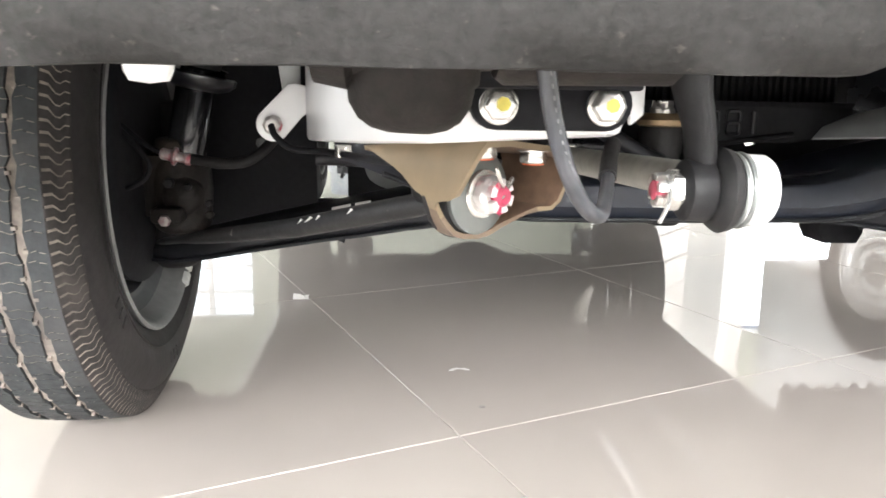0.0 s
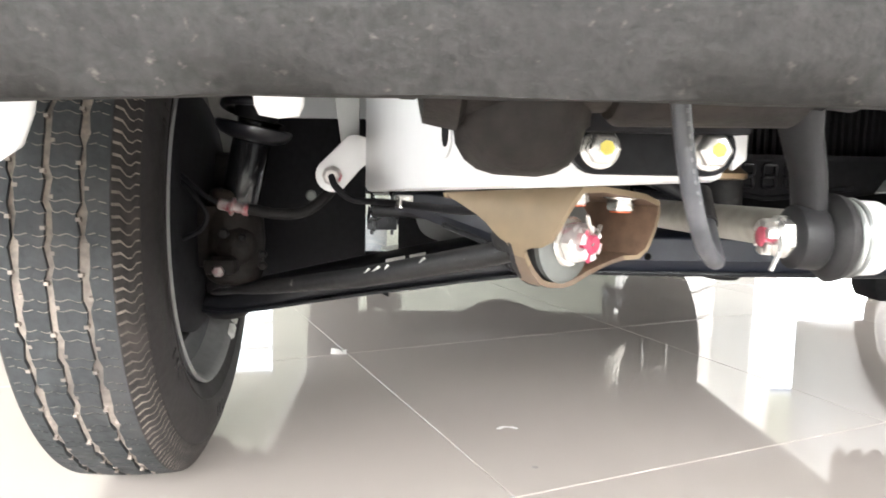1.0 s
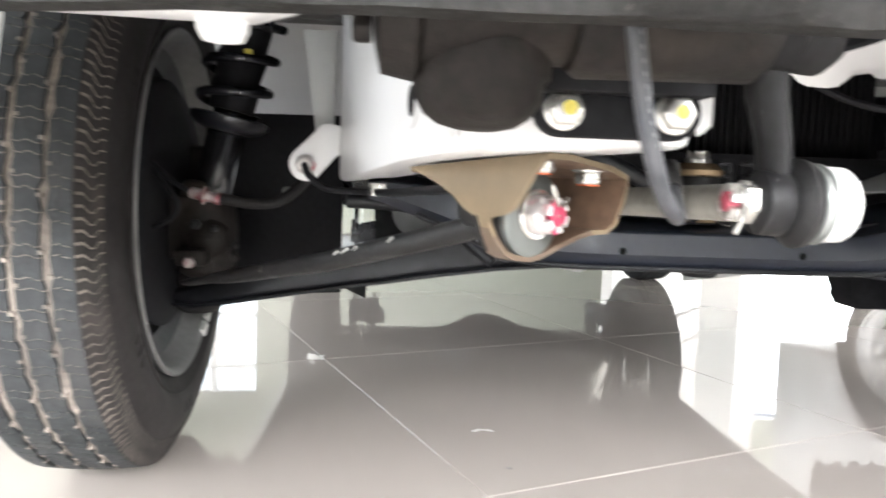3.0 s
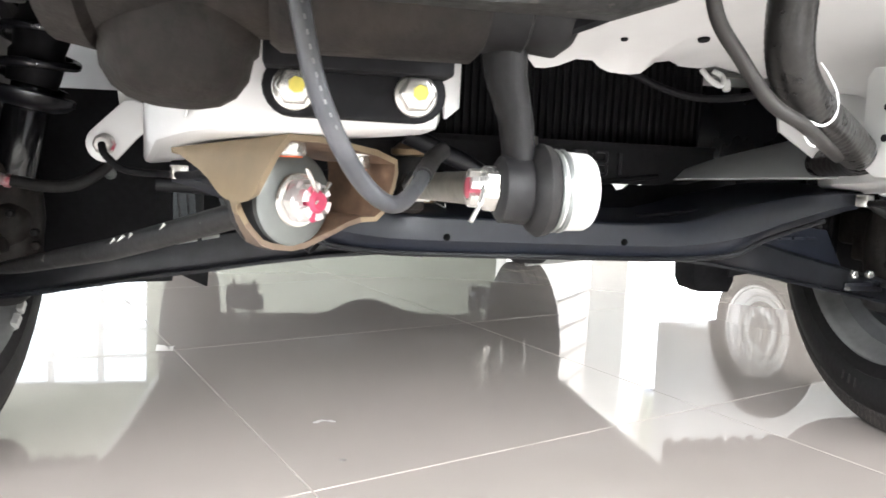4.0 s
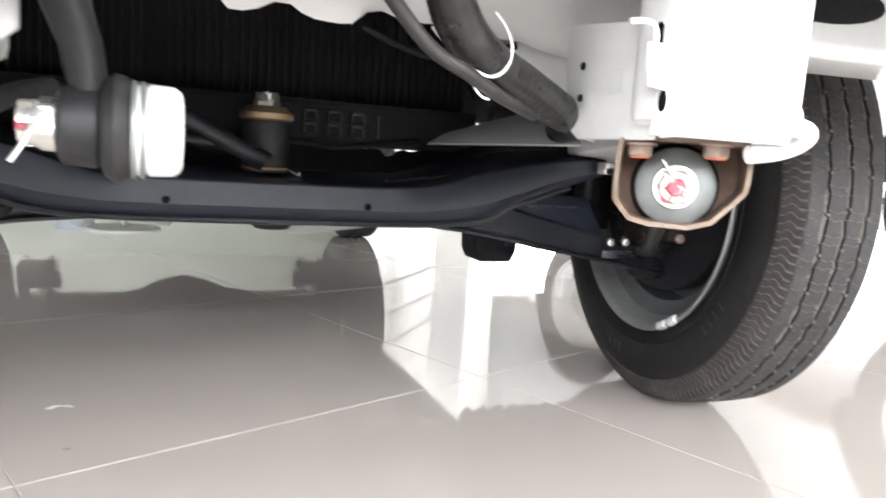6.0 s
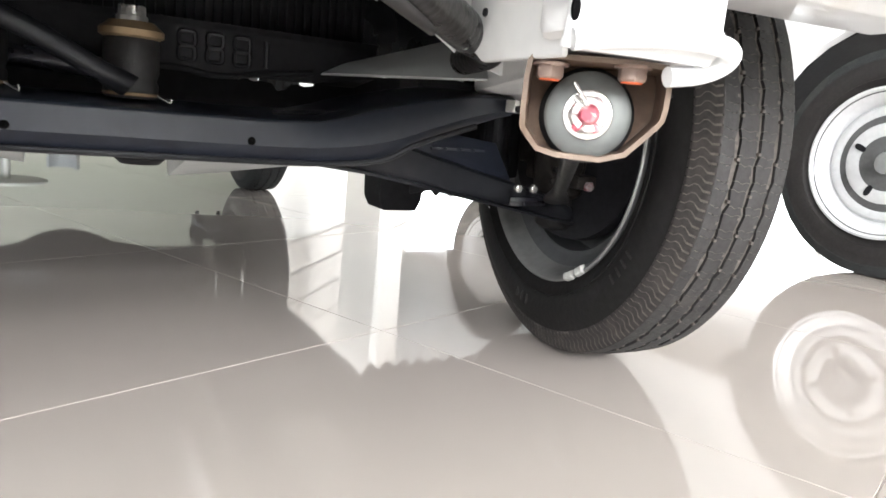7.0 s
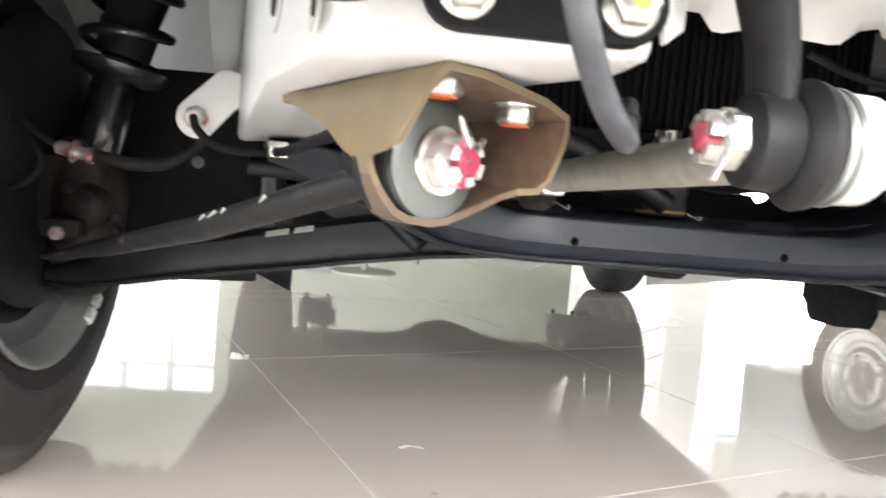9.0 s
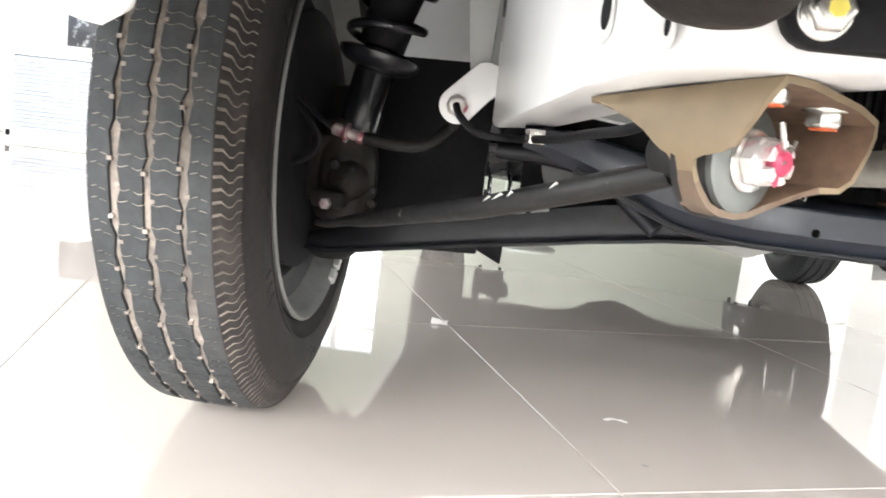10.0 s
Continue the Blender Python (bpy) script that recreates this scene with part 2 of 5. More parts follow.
GLASS = bpy.data.materials.new("window_glass")
GLASS.use_nodes = True
gb = GLASS.node_tree.nodes["Principled BSDF"]
gb.inputs["Base Color"].default_value = (0.95, 0.98, 0.96, 1)
gb.inputs["Transmission Weight"].default_value = 1.0
gb.inputs["Roughness"].default_value, gb.inputs["IOR"].default_value = 0.01, 1.45


# ---- building blocks ----
class Solid:
    """Gathers points and faces for one mesh; slot numbers name the material of each face."""

    def __init__(self):
        self.v, self.f, self.s = [], [], []

    def add(self, points, faces, slot=0):
        k = len(self.v)
        self.v += [tuple(p) for p in points]
        self.f += [tuple(k + i for i in q) for q in faces]
        self.s += [slot] * len(faces)
        return self

    def box(self, centre, size, turn=(0, 0, 0), slot=0):
        m = pose(*centre, *turn)
        h = [s / 2 for s in size]
        pts = [m @ Vector((x * h[0], y * h[1], z * h[2])) for x in (-1, 1) for y in (-1, 1) for z in (-1, 1)]
        return self.add(pts, [(0, 1, 3, 2), (4, 6, 7, 5), (0, 4, 5, 1), (2, 3, 7, 6), (0, 2, 6, 4), (1, 5, 7, 3)], slot)

    def prism(self, outline, way, slot=0):
        """A flat outline of 3D points pushed along the vector way."""
        n, way = len(outline), Vector(way)
        pts = [Vector(p) for p in outline]
        pts += [p + way for p in pts]
        faces = [tuple(range(n - 1, -1, -1)), tuple(range(n, 2 * n))] + [(i, (i + 1) % n, n + (i + 1) % n, n + i) for i in range(n)]
        return self.add(pts, faces, slot)

    def loft(self, rings, slot=0, closed=True, caps=True):
        n = len(rings[0])
        pts = [p for r in rings for p in r]
        faces = []
        for j in range(len(rings) - 1):
            for i in range(n if closed else n - 1):
                k = (i + 1) % n
                faces.append((j * n + i, j * n + k, (j + 1) * n + k, (j + 1) * n + i))
        if caps:
            faces += [tuple(range(n - 1, -1, -1)), tuple((len(rings) - 1) * n + i for i in range(n))]
        return self.add(pts, faces, slot)

    def lathe(self, base, axis, profile, n=24, slot=0, caps=True):
        """Turns (along, radius) pairs round the axis that starts at base."""
        q = Vector(axis).normalized().to_track_quat("Z", "Y")
        rings = []
        for h, r in profile:
            rings.append([Vector(base) + q @ Vector((r * math.cos(a), r * math.sin(a), h)) for a in [2 * math.pi * i / n for i in range(n)]])
        return self.loft(rings, slot, True, caps)

    def rod(self, a, b, r, r2=None, n=16, slot=0, soft=0.0015):
        a, b = Vector(a), Vector(b)
        d = (b - a).length
        r2 = r if r2 is None else r2
        return self.lathe(a, b - a, [(0, max(r - soft, r * 0.5)), (soft, r), (d - soft, r2), (d, max(r2 - soft, r2 * 0.5))], n, slot)

    def hexagon(self, base, axis, r, h, n=6, slot=0):
        return self.lathe(base, axis, [(0, r * 0.94), (h * 0.12, r), (h * 0.85, r), (h, r * 0.82)], n, slot)

    def castle(self, base, axis, r, h, tooth, turn=0.0):
        """A slotted nut: a hexagon below, a round crown with six slots above."""
        q = Vector(axis).normalized().to_track_quat("Z", "Y")
        step = math.pi / 3
        rings = []
        for k in range(6):
            for t, up in ((0.0, 1), (0.16, 1), (0.32, 1), (0.48, 1), (0.64, 1), (0.64, 0), (0.82, 0), (1.0, 0)):
                a = (k + t) * step
                hexa = r / math.cos(((a + 0.3) % step) - step / 2) * 0.9
                top = h + tooth * up
                spoke = Vector((math.cos(a + turn), math.sin(a + turn), 0))
                rings.append([Vector(base) + q @ (spoke * rr + Vector((0, 0, z))) for rr, z in ((hexa * 0.95, 0), (hexa, h * 0.08), (hexa, h * 0.66), (r * 0.86, h * 0.8), (r * 0.84, top - 0.0006), (r * 0.78, top), (r * 0.52, top), (r * 0.5, h * 0.5))])
        rings.append(rings[0])
        return self.loft(rings, 0, True, False)

    def tube(self, path, r, n=14, slot=0, ribs=0.0, flat=1.0, steps=8):
        """A pipe along a smooth curve through the given points."""
        pts = smooth(path, steps)
        rings, side = [], None
        for i, p in enumerate(pts):
            d = (pts[min(i + 1, len(pts) - 1)] - pts[max(i - 1, 0)]).normalized()
            if side is None:
                side = d.orthogonal().normalized()
            side = (side - d * side.dot(d)).normalized()
            up = d.cross(side)
            rr = r * (1 + ribs * math.sin(i * 2.1))
            rings.append([p + (side * math.cos(a) + up * math.sin(a) * flat) * rr for a in [2 * math.pi * k / n for k in range(n)]])
        return self.loft(rings, slot)


def smooth(path, steps=8):
    """Catmull-Rom points through a path."""
    p = [Vector(q) for q in path]
    if len(p) == 2:
        return p
    p = [2 * p[0] - p[1]] + p + [2 * p[-1] - p[-2]]
    out = []
    for i in range(1, len(p) - 2):
        a, b, c, d = p[i - 1:i + 3]
        for k in range(steps):
            t = k / steps
            out.append(0.5 * (2 * b + (c - a) * t + (2 * a - 5 * b + 4 * c - d) * t * t + (3 * b - a - 3 * c + d) * t ** 3))
    return out + [p[-2]]


def mesh_of(name, solid, materials, bevel=0.0, angle=38, segments=2, weld=0.0):
    me = bpy.data.meshes.new(name)
    me.from_pydata(solid.v, [], solid.f)
    for i, s in enumerate(solid.s):
        me.polygons[i].material_index = s
    bm = bmesh.new()
    bm.from_mesh(me)
    bmesh.ops.remove_doubles(bm, verts=bm.verts, dist=weld) if weld else None
    bmesh.ops.recalc_face_normals(bm, faces=bm.faces)
    if bevel:
        sharp = [e for e in bm.edges if len(e.link_faces) == 2 and e.calc_face_angle(0) > radians(28)]
        bmesh.ops.bevel(bm, geom=sharp, offset=bevel, segments=segments, profile=0.5, affect="EDGES", clamp_overlap=True)
    bm.to_mesh(me)
    bm.free()
    for m in materials if isinstance(materials, (list, tuple)) else [materials]:
        me.materials.append(m)
    me.polygons.foreach_set("use_smooth", [True] * len(me.polygons))
    me.set_sharp_from_angle(angle=radians(angle))
    return me


def part(name, solid, materials, parent, label="", bevel=0.0, m=None, angle=38):
    """Links a solid as one mesh under a thing or a part. A solid in world places needs no pose."""
    ob = new(name, mesh_of(name, solid, materials, bevel, angle) if isinstance(solid, Solid) else solid)
    ob.parent = parent
    if m is not None:
        ob.matrix_basis = m
    return tagged(ob, label)


def thing(name, label, category, place=(0, 0, 0), group="", kind=""):
    ob = new(name)
    ob.location = place
    ob.empty_display_size = 0.1
    return tagged(ob, label, category, group, kind)


def structure(name, solid, materials, label="", bevel=0.0):
    return tagged(new(name, mesh_of(name, solid, materials, bevel)), label, "", "", "structure")


def flip(p):
    """The mirror place on the other side of the truck's middle."""
    return (2 * MID - p[0], p[1], p[2])


MID = -0.015      # the truck's middle plane

# ---- the room ----
X0, X1, Y0, Y1, HIGH = ROOM
structure("ceiling", Solid().box(((X0 + X1) / 2, (Y0 + Y1) / 2, HIGH + 0.06), (X1 - X0 + 0.5, Y1 - Y0 + 0.5, 0.12)), CEIL, "flat white boarded showroom ceiling")


def wall_with_openings(name, start, end, openings, mat, label, thick=0.2):
    """A wall from start to end, cut by openings (from, to, sill, head) along its length."""
    a, b = Vector((*start, 0)), Vector((*end, 0))
    along = (b - a).normalized()
    out = Vector((along.y, -along.x, 0)) * thick
    s, last = Solid(), 0.0
    span = lambda u0, u1, z0, z1: s.prism([a + along * u0 + Vector((0, 0, z0)), a + along * u1 + Vector((0, 0, z0)), a + along * u1 + Vector((0, 0, z1)), a + along * u0 + Vector((0, 0, z1))], out)
    for u0, u1, z0, z1 in openings:
        if u0 > last:
            span(last, u0, 0, HIGH)
        if z0 > 0:
            span(u0, u1, 0, z0)
        if z1 < HIGH:
            span(u0, u1, z1, HIGH)
        last = u1
    if last < (b - a).length:
        span(last, (b - a).length, 0, HIGH)
    return structure(name, s, mat, label)


def window(name, start, end, u0, u1, z0, z1, columns, rows, label):
    """A glazed opening with its frame bars and panes, set in the wall from start to end."""
    a, b = Vector((*start, 0)), Vector((*end, 0))
    along = (b - a).normalized()
    out = Vector((along.y, -along.x, 0)) * 0.1
    turn = math.degrees(math.atan2(along.y, along.x))
    at = lambda u, z: a + along * u + out + Vector((0, 0, z))
    root = thing(name, label, "", (0, 0, 0), "", "structure")
    for i in range(columns + 1):
        u = u0 + (u1 - u0) * i / columns
        part("upright_bar", Solid().box(at(u, (z0 + z1) / 2), (0.06, 0.07, z1 - z0), (0, 0, turn)), FRAME, root, "", 0.006)
    for j in range(rows + 1):
        z = z0 + (z1 - z0) * j / rows
        part("cross_bar", Solid().box(at((u0 + u1) / 2, z), (u1 - u0, 0.055, 0.05), (0, 0, turn)), FRAME, root, "", 0.006)
    for i in range(columns):
        for j in range(rows):
            u, z = u0 + (u1 - u0) * (i + 0.5) / columns, z0 + (z1 - z0) * (j + 0.5) / rows
            pane = part("pane", Solid().box(at(u, z), ((u1 - u0) / columns - 0.05, 0.008, (z1 - z0) / rows - 0.04), (0, 0, turn)), GLASS, root)
            pane.visible_shadow = False
    return root


wall_with_openings("wall_south", (X0, Y0), (X1, Y0), [(0.9, 10.7, 1.5, 3.4)], PLASTER, "white plastered wall with an added wide window")
wall_with_openings("wall_east", (X1, Y0), (X1, Y1), [(5.0, 11.4, 0.1, 3.0)], PLASTER, "white plastered wall with tall windows")
wall_with_openings("wall_north", (X1, Y1), (X0, Y1), [(0.4, 2.6, 0.1, 2.4), (8.24, 11.2, 0.1, 2.17)], GREENISH, "pale green painted wall with a window")
wall_with_openings("wall_west", (X0, Y1), (X0, Y0), [(1.1, 6.7, 0.9, 2.9), (8.1, 12.3, 0.7, 3.0)], PLASTER, "white plastered wall with a barred window")
# window_1 is added for the front lamp and stays out of view
window("window_1", (X0, Y0), (X1, Y0), 0.9, 10.7, 1.5, 3.4, 6, 1, "added wide shop window in a white frame, out of view")
window("window_2", (X1, Y0), (X1, Y1), 5.0, 11.4, 0.1, 3.0, 5, 1, "tall window in a white frame")
window("window_3", (X1, Y1), (X0, Y1), 8.24, 11.2, 0.1, 2.17, 6, 7, "window in a white frame")
window("window_4", (X0, Y1), (X0, Y0), 1.1, 6.7, 0.9, 2.9, 7, 3, "window with a grid of white bars")
# window_5 is an added opening for the left front lamp, out of view
window("window_5", (X0, Y1), (X0, Y0), 8.1, 12.3, 0.7, 3.0, 4, 1, "added side window in a white frame, out of view")
window("window_6", (X1, Y1), (X0, Y1), 0.4, 2.6, 0.1, 2.4, 3, 1, "glazed shop front in a white frame")
structure("pillar_1", Solid().box((2.16, 5.6, HIGH / 2), (0.28, 0.28, HIGH), (0, 0, 53)), PLASTER, "square white plastered pillar", 0.01)

# angled partition behind the pillar: white below, lined with boards above
PART_A, PART_B = Vector((1.15, 5.25, 0)), Vector((3.85, 8.36, 0))
along = (PART_B - PART_A).normalized()
part_turn = math.degrees(math.atan2(along.y, along.x))
part_mid, part_long = (PART_A + PART_B) / 2, (PART_B - PART_A).length
structure("wall_partition", Solid().box((part_mid.x, part_mid.y, HIGH / 2), (part_long, 0.08, HIGH), (0, 0, part_turn)), PLASTER, "white plastered partition wall lined with beige boards")
cladding = thing("wall_cladding", "beige horizontal wall cladding boards", "", (part_mid.x, part_mid.y, 0), "", "structure")
cladding.rotation_euler = (0, 0, radians(part_turn))
face = -0.04
# dark sheet added behind the boards, giving their gaps a shadow tone
part("joint_backing", Solid().box((0, face - 0.004, 2.15), (part_long, 0.007, 2.8)), MATT, cladding, "dark sheet added as shade in the joints")
board_mesh = mesh_of("board", Solid().box((0, 0, 0), (part_long, 0.018, 0.236)), CLADDING, 0.004)
for k in range(11):
    part("board", board_mesh, None, cladding, m=pose(0, face - 0.018, 0.87 + 0.25 * k))

# ---- the truck ----
truck = thing("pickup_truck", "small white pickup truck with black front suspension, parked on tiles", "truck")
AXLE_Y, RADIUS = 1.135, 0.287
REAR_Y = 2.81


WIDTH = 0.142
CROWN = lambda x: RADIUS - 0.0026 * (abs(x) / 0.047) ** 2 - 0.0195 * max(0, (abs(x) - 0.0455) / 0.012) ** 1.15


def tyre_solid(width=WIDTH, radius=RADIUS, bead=0.182):
    """Carcass turned round the x axis; its tread band is the dusty floor of the grooves."""
    h = width / 2
    top = [0.0575 * (-1 + 2 * i / 24) for i in range(25)]
    crown = [(x, CROWN(x) - (0.0034 if abs(x) < 0.045 else 0.0016)) for x in top]
    shoulder = [(0.0585, radius - 0.0285), (0.0625, radius - 0.037), (0.0675, radius - 0.050), (0.0675, bead + 0.036), (0.060, bead + 0.014), (0.046, bead)]
    def ridged(side):
        out = []
        for (x0, r0), (x1, r1) in zip(shoulder, shoulder[1:]):
            out.append((x0, r0))
            if r0 - r1 > 0.02:
                for t in (0.35,):
                    x, r = x0 + (x1 - x0) * t, r0 + (r1 - r0) * t
                    out += [(x, r + 0.0012), (x + 0.0016, r + 0.0003), (x + 0.0016, r - 0.0003), (x, r - 0.0012)]
        out.append(shoulder[-1])
        return [(side * x * (1 if side > 0 or x < 0.0595 else 0.90), r) for x, r in out]

    s = Solid()
    s.lathe((0, 0, 0), (1, 0, 0), ridged(-1)[::-1] + crown[:1], 96, 0, False)
    s.lathe((0, 0, 0), (1, 0, 0), crown, 96, 1, False)
    s.lathe((0, 0, 0), (1, 0, 0), crown[-1:] + ridged(1), 96, 0, False)
    a, b = ridged(-1)[-1], ridged(1)[-1]
    s.lathe((0, 0, 0), (1, 0, 0), [a, (-h * 0.3, bead - 0.012), (h * 0.3, bead - 0.012), b], 96, 0, False)
    return s


def tread_solid(width=WIDTH, pitches=84):
    """Ribs with fine wavy cuts between scalloped grooves, and shoulder blocks with stepped cuts."""
    h = 0.0575
    s = Solid()
    place = lambda x, a, up: (x, math.sin(a) * (CROWN(x) + up), -math.cos(a) * (CROWN(x) + up))
    wave = lambda a, ph, amp: amp * (math.asin(0.97 * math.sin(a * pitches + ph)) / 1.33 + 0.30 * math.sin(2 * a * pitches + 1.3 * ph))

    def rib(f0, f1, m0, p0, m1, p1, count, cols, shape, skew, slot=0):
        """shape(u) gives the width of the cut and its sideways shift at u across the rib."""
        d = 2 * math.pi / count
        for k in range(count):
            a0, a1 = k * d + (skew * d if k % 2 else 0), (k + 1) * d + (0 if k % 2 else skew * d)
            grid, wide = [], []
            for c in range(cols + 1):
                u = c / cols
                gap, sl = shape(u)
                x_of = lambda a: (f0 + (f1 - f0) * u) * h + (1 - u) * wave(a, p0, m0) + u * wave(a, p1, m1)
                grid.append([(x_of(a), a + sl / RADIUS) for a in (a0 + gap / RADIUS / 2, a1 - gap / RADIUS / 2, a1 + gap / RADIUS / 2)])
                wide.append(gap > 0.0001)
            n = cols + 1
            o = 2 * n
            top = [place(x, a, 0) for col in grid for x, a in col[:2]]
            low = [place(x, a, -0.0036) for col in grid for x, a in col[:2]]
            faces = [(2 * c, 2 * c + 2, 2 * c + 3, 2 * c + 1) for c in range(cols)]
            faces += [(2 * c, o + 2 * c, o + 2 * c + 2, 2 * c + 2) for c in range(cols) if wide[c]]
            faces += [(2 * c + 1, 2 * c + 3, o + 2 * c + 3, o + 2 * c + 1) for c in range(cols) if wide[c]]
            faces += [(0, 1, o + 1, o), (2 * n - 2, o + 2 * n - 2, o + 2 * n - 1, 2 * n - 1)]
            s.add(top + low, faces, slot)
            # dust packed into the cut
            for c in range(cols):
                if wide[c] and wide[c + 1]:
                    s.add([place(*grid[c][1], -0.0005), place(*grid[c + 1][1], -0.0005), place(*grid[c + 1][2], -0.0005), place(*grid[c][2], -0.0005)], [(0, 1, 2, 3)], 1)

    def stepped(u):
        """u runs from the rib out to the shoulder's edge."""
        ease = min(1, max(0, (u - 0.36) / 0.22))
        return (0.0025 - 0.0011 * ease if u > 0.05 else 0.0), 0.0056 * ease - 0.0040 * min(1, max(0, (u - 0.72) / 0.12))

    full = lambda u: (0.0009, 0.0010 * math.sin(u * 9.0) + 0.0016 * u)
    short = lambda u: (0.0009 if (0.14 < u < 0.42 or 0.56 < u < 0.86) else 0.0, 0.0008 * math.sin(u * 6.3 + 1.7) + (0.0016 if u > 0.48 else 0))
    half = lambda u: (0.0009 if u < 0.45 or u > 0.62 else 0.0, 0.0010 * math.sin(u * 9.0 + 0.6) + 0.0016 * u)
    rib(-1.03, -0.78, 0, 0, 0, 0, 186, 14, lambda u: stepped(1 - u), 0.0, 2)
    rib(-0.78, -0.495, 0, 0, 0.0019, 2.4, 140, 12, short, 0.34)
    rib(-0.39, -0.052, 0.0019, 0.3, 0.0019, 2.0, 140, 14, half, 0.34)
    rib(0.052, 0.39, 0.0019, 2.2, 0.0019, 4.0, 140, 14, full, 0.34)
    rib(0.495, 0.78, 0.0019, 0.6, 0, 0, 140, 12, short, 0.34)
    rib(0.78, 1.03, 0, 0, 0, 0, 186, 14, stepped, 0.0, 2)
    # small pale notches beside the grooves
    step = 2 * math.pi / pitches
    for x, ph in ((-0.0285, 0.2), (-0.0225, 1.1), (-0.0030, 0.6), (0.0032, 1.5), (0.0225, 0.3), (0.0285, 1.2)):
        for k in range(0, pitches, 2):
            a = (k + ph) * step
            q = [(x - 0.0018, a - 0.0055), (x + 0.0018, a - 0.0055), (x + 0.0018, a + 0.0055), (x - 0.0018, a + 0.0055)]
            s.add([place(px, pa, 0.0002) for px, pa in q] + [place(px, pa, -0.0044) for px, pa in q], [(0, 1, 2, 3), (0, 4, 5, 1), (1, 5, 6, 2), (2, 6, 7, 3), (3, 7, 4, 0)], 1)
    return s


def rim_solid(bead=0.182):
    """Steel wheel; +x is the side that faces the truck's middle."""
    s = Solid()
    s.lathe((0, 0, 0), (1, 0, 0), [(0.050, bead + 0.006), (0.051, bead + 0.009), (0.050, bead + 0.0100), (0.048, bead + 0.008), (0.046, bead + 0.001), (0.040, bead - 0.003),
                                   (0.028, bead - 0.024), (-0.025, bead - 0.026), (-0.040, bead - 0.008), (-0.056, bead - 0.002), (-0.062, bead + 0.009), (-0.060, bead - 0.004),
                                   (-0.044, bead - 0.014), (-0.030, bead - 0.032), (0.026, bead - 0.030), (0.030, bead - 0.018), (0.040, bead - 0.004), (0.050, bead + 0.006)], 72, 0, False)
    s.lathe((0, 0, 0), (1, 0, 0), [(-0.022, bead - 0.029), (-0.034, 0.125), (-0.046, 0.105), (-0.040, 0.078), (-0.046, 0.060), (-0.046, 0.0), (-0.040, 0.0), (-0.040, 0.058), (-0.034, 0.076), (-0.040, 0.105), (-0.029, 0.123), (-0.016, bead - 0.029)], 48, 0, False)
    return s


def rim_lip(bead=0.182):
    return Solid().lathe((0, 0, 0), (1, 0, 0), [(0.0565, bead + 0.001), (0.062, bead + 0.004), (0.064, bead + 0.008), (0.062, bead + 0.0105), (0.057, bead + 0.009), (0.0565, bead + 0.001), (0.052, bead - 0.001), (0.040, bead - 0.006), (0.030, bead - 0.016)], 96, 0, False)


TYRE_MESH = mesh_of("tyre", tyre_solid(), [SIDEWALL, GROOVE], angle=60, weld=1e-5)
LIP_MESH = mesh_of("rim_lip", rim_lip(), LIP, angle=50)
TREAD_MESH = mesh_of("tread", tread_solid(), [TYRE, GROOVE, SHOULDER], angle=30)
# darker, browner set for the right front wheel
RIGHT_TYRE_MESH = mesh_of("tyre", tyre_solid(), [SIDEDARK, DARKGROOVE], angle=60, weld=1e-5)
RIGHT_TREAD_MESH = mesh_of("tread", tread_solid(), [TYREDARK, DARKGROOVE, SHOULDER], angle=30)
CLEAN_TYRE_MESH = mesh_of("tyre", tyre_solid(), [SIDEWALL, SIDEWALL], angle=60, weld=1e-5)
CLEAN_TREAD_MESH = mesh_of("tread", tread_solid(), [TYRE, TYRE, TYRE], angle=30)
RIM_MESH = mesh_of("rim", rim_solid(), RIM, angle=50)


MARK_MESH = mesh_of("raised_mark", Solid().box((0, 0, 0), (0.0016, 0.0035, 0.013)), SIDEWALL, 0.0004)


def wheel(x, y, side, spin, label, toe=0):
    """side 1: the inner face looks to +x (a wheel on the truck's left)."""
    m = pose(x, y, RADIUS, spin, 0, (0 if side > 0 else 180) + toe)
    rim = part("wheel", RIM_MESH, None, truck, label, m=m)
    dusty = y < 2
    skin, blocks = (CLEAN_TYRE_MESH, CLEAN_TREAD_MESH) if not dusty else (TYRE_MESH, TREAD_MESH) if x < 0 else (RIGHT_TYRE_MESH, RIGHT_TREAD_MESH)
    part("tyre", skin, None, rim, "black tyre with pale dust in its grooves" if dusty else "black tyre")
    tread = part("tread", blocks, None, rim)
    part("rim_lip", LIP_MESH, None, rim, "bright silver rim lip")
    for a in (20, 23.5, 27, 30.5, 75, 78.5, 82, 140, 143.5, 147, 150.5, 205, 208.5, 212, 265, 268.5, 272, 320, 323.5, 327):
        part("raised_mark", MARK_MESH, None, rim, m=pose(0, 0, 0, a, 0, 0) @ Matrix.Translation((0.0678, 0, -0.229)))
    tagged(tread, kind="stuff")
    r = 0.182
    for a0, span in ((0.075, 0.10), (-0.055, 0.085)):
        rings = []
        for k in range(7):
            a = a0 + (k - 3) / 6 * span
            c, q = -math.sin(a), -math.cos(a)
            rings.append([(x_, c * rr, q * rr) for x_, rr in ((0.060, r - 0.001), (0.0670, r + 0.001), (0.0680, r + 0.0085), (0.062, r + 0.012))])
        part("balance_weight", Solid().loft(rings), LEAD, rim, "small grey lead balance weight", 0.001)
    return rim


wheel(-0.634, AXLE_Y, 1, 34, "silver steel front wheel with a dusty tyre", 3)
wheel(0.573, AXLE_Y, -1, 28, "silver steel front wheel with a dusty tyre", -7)
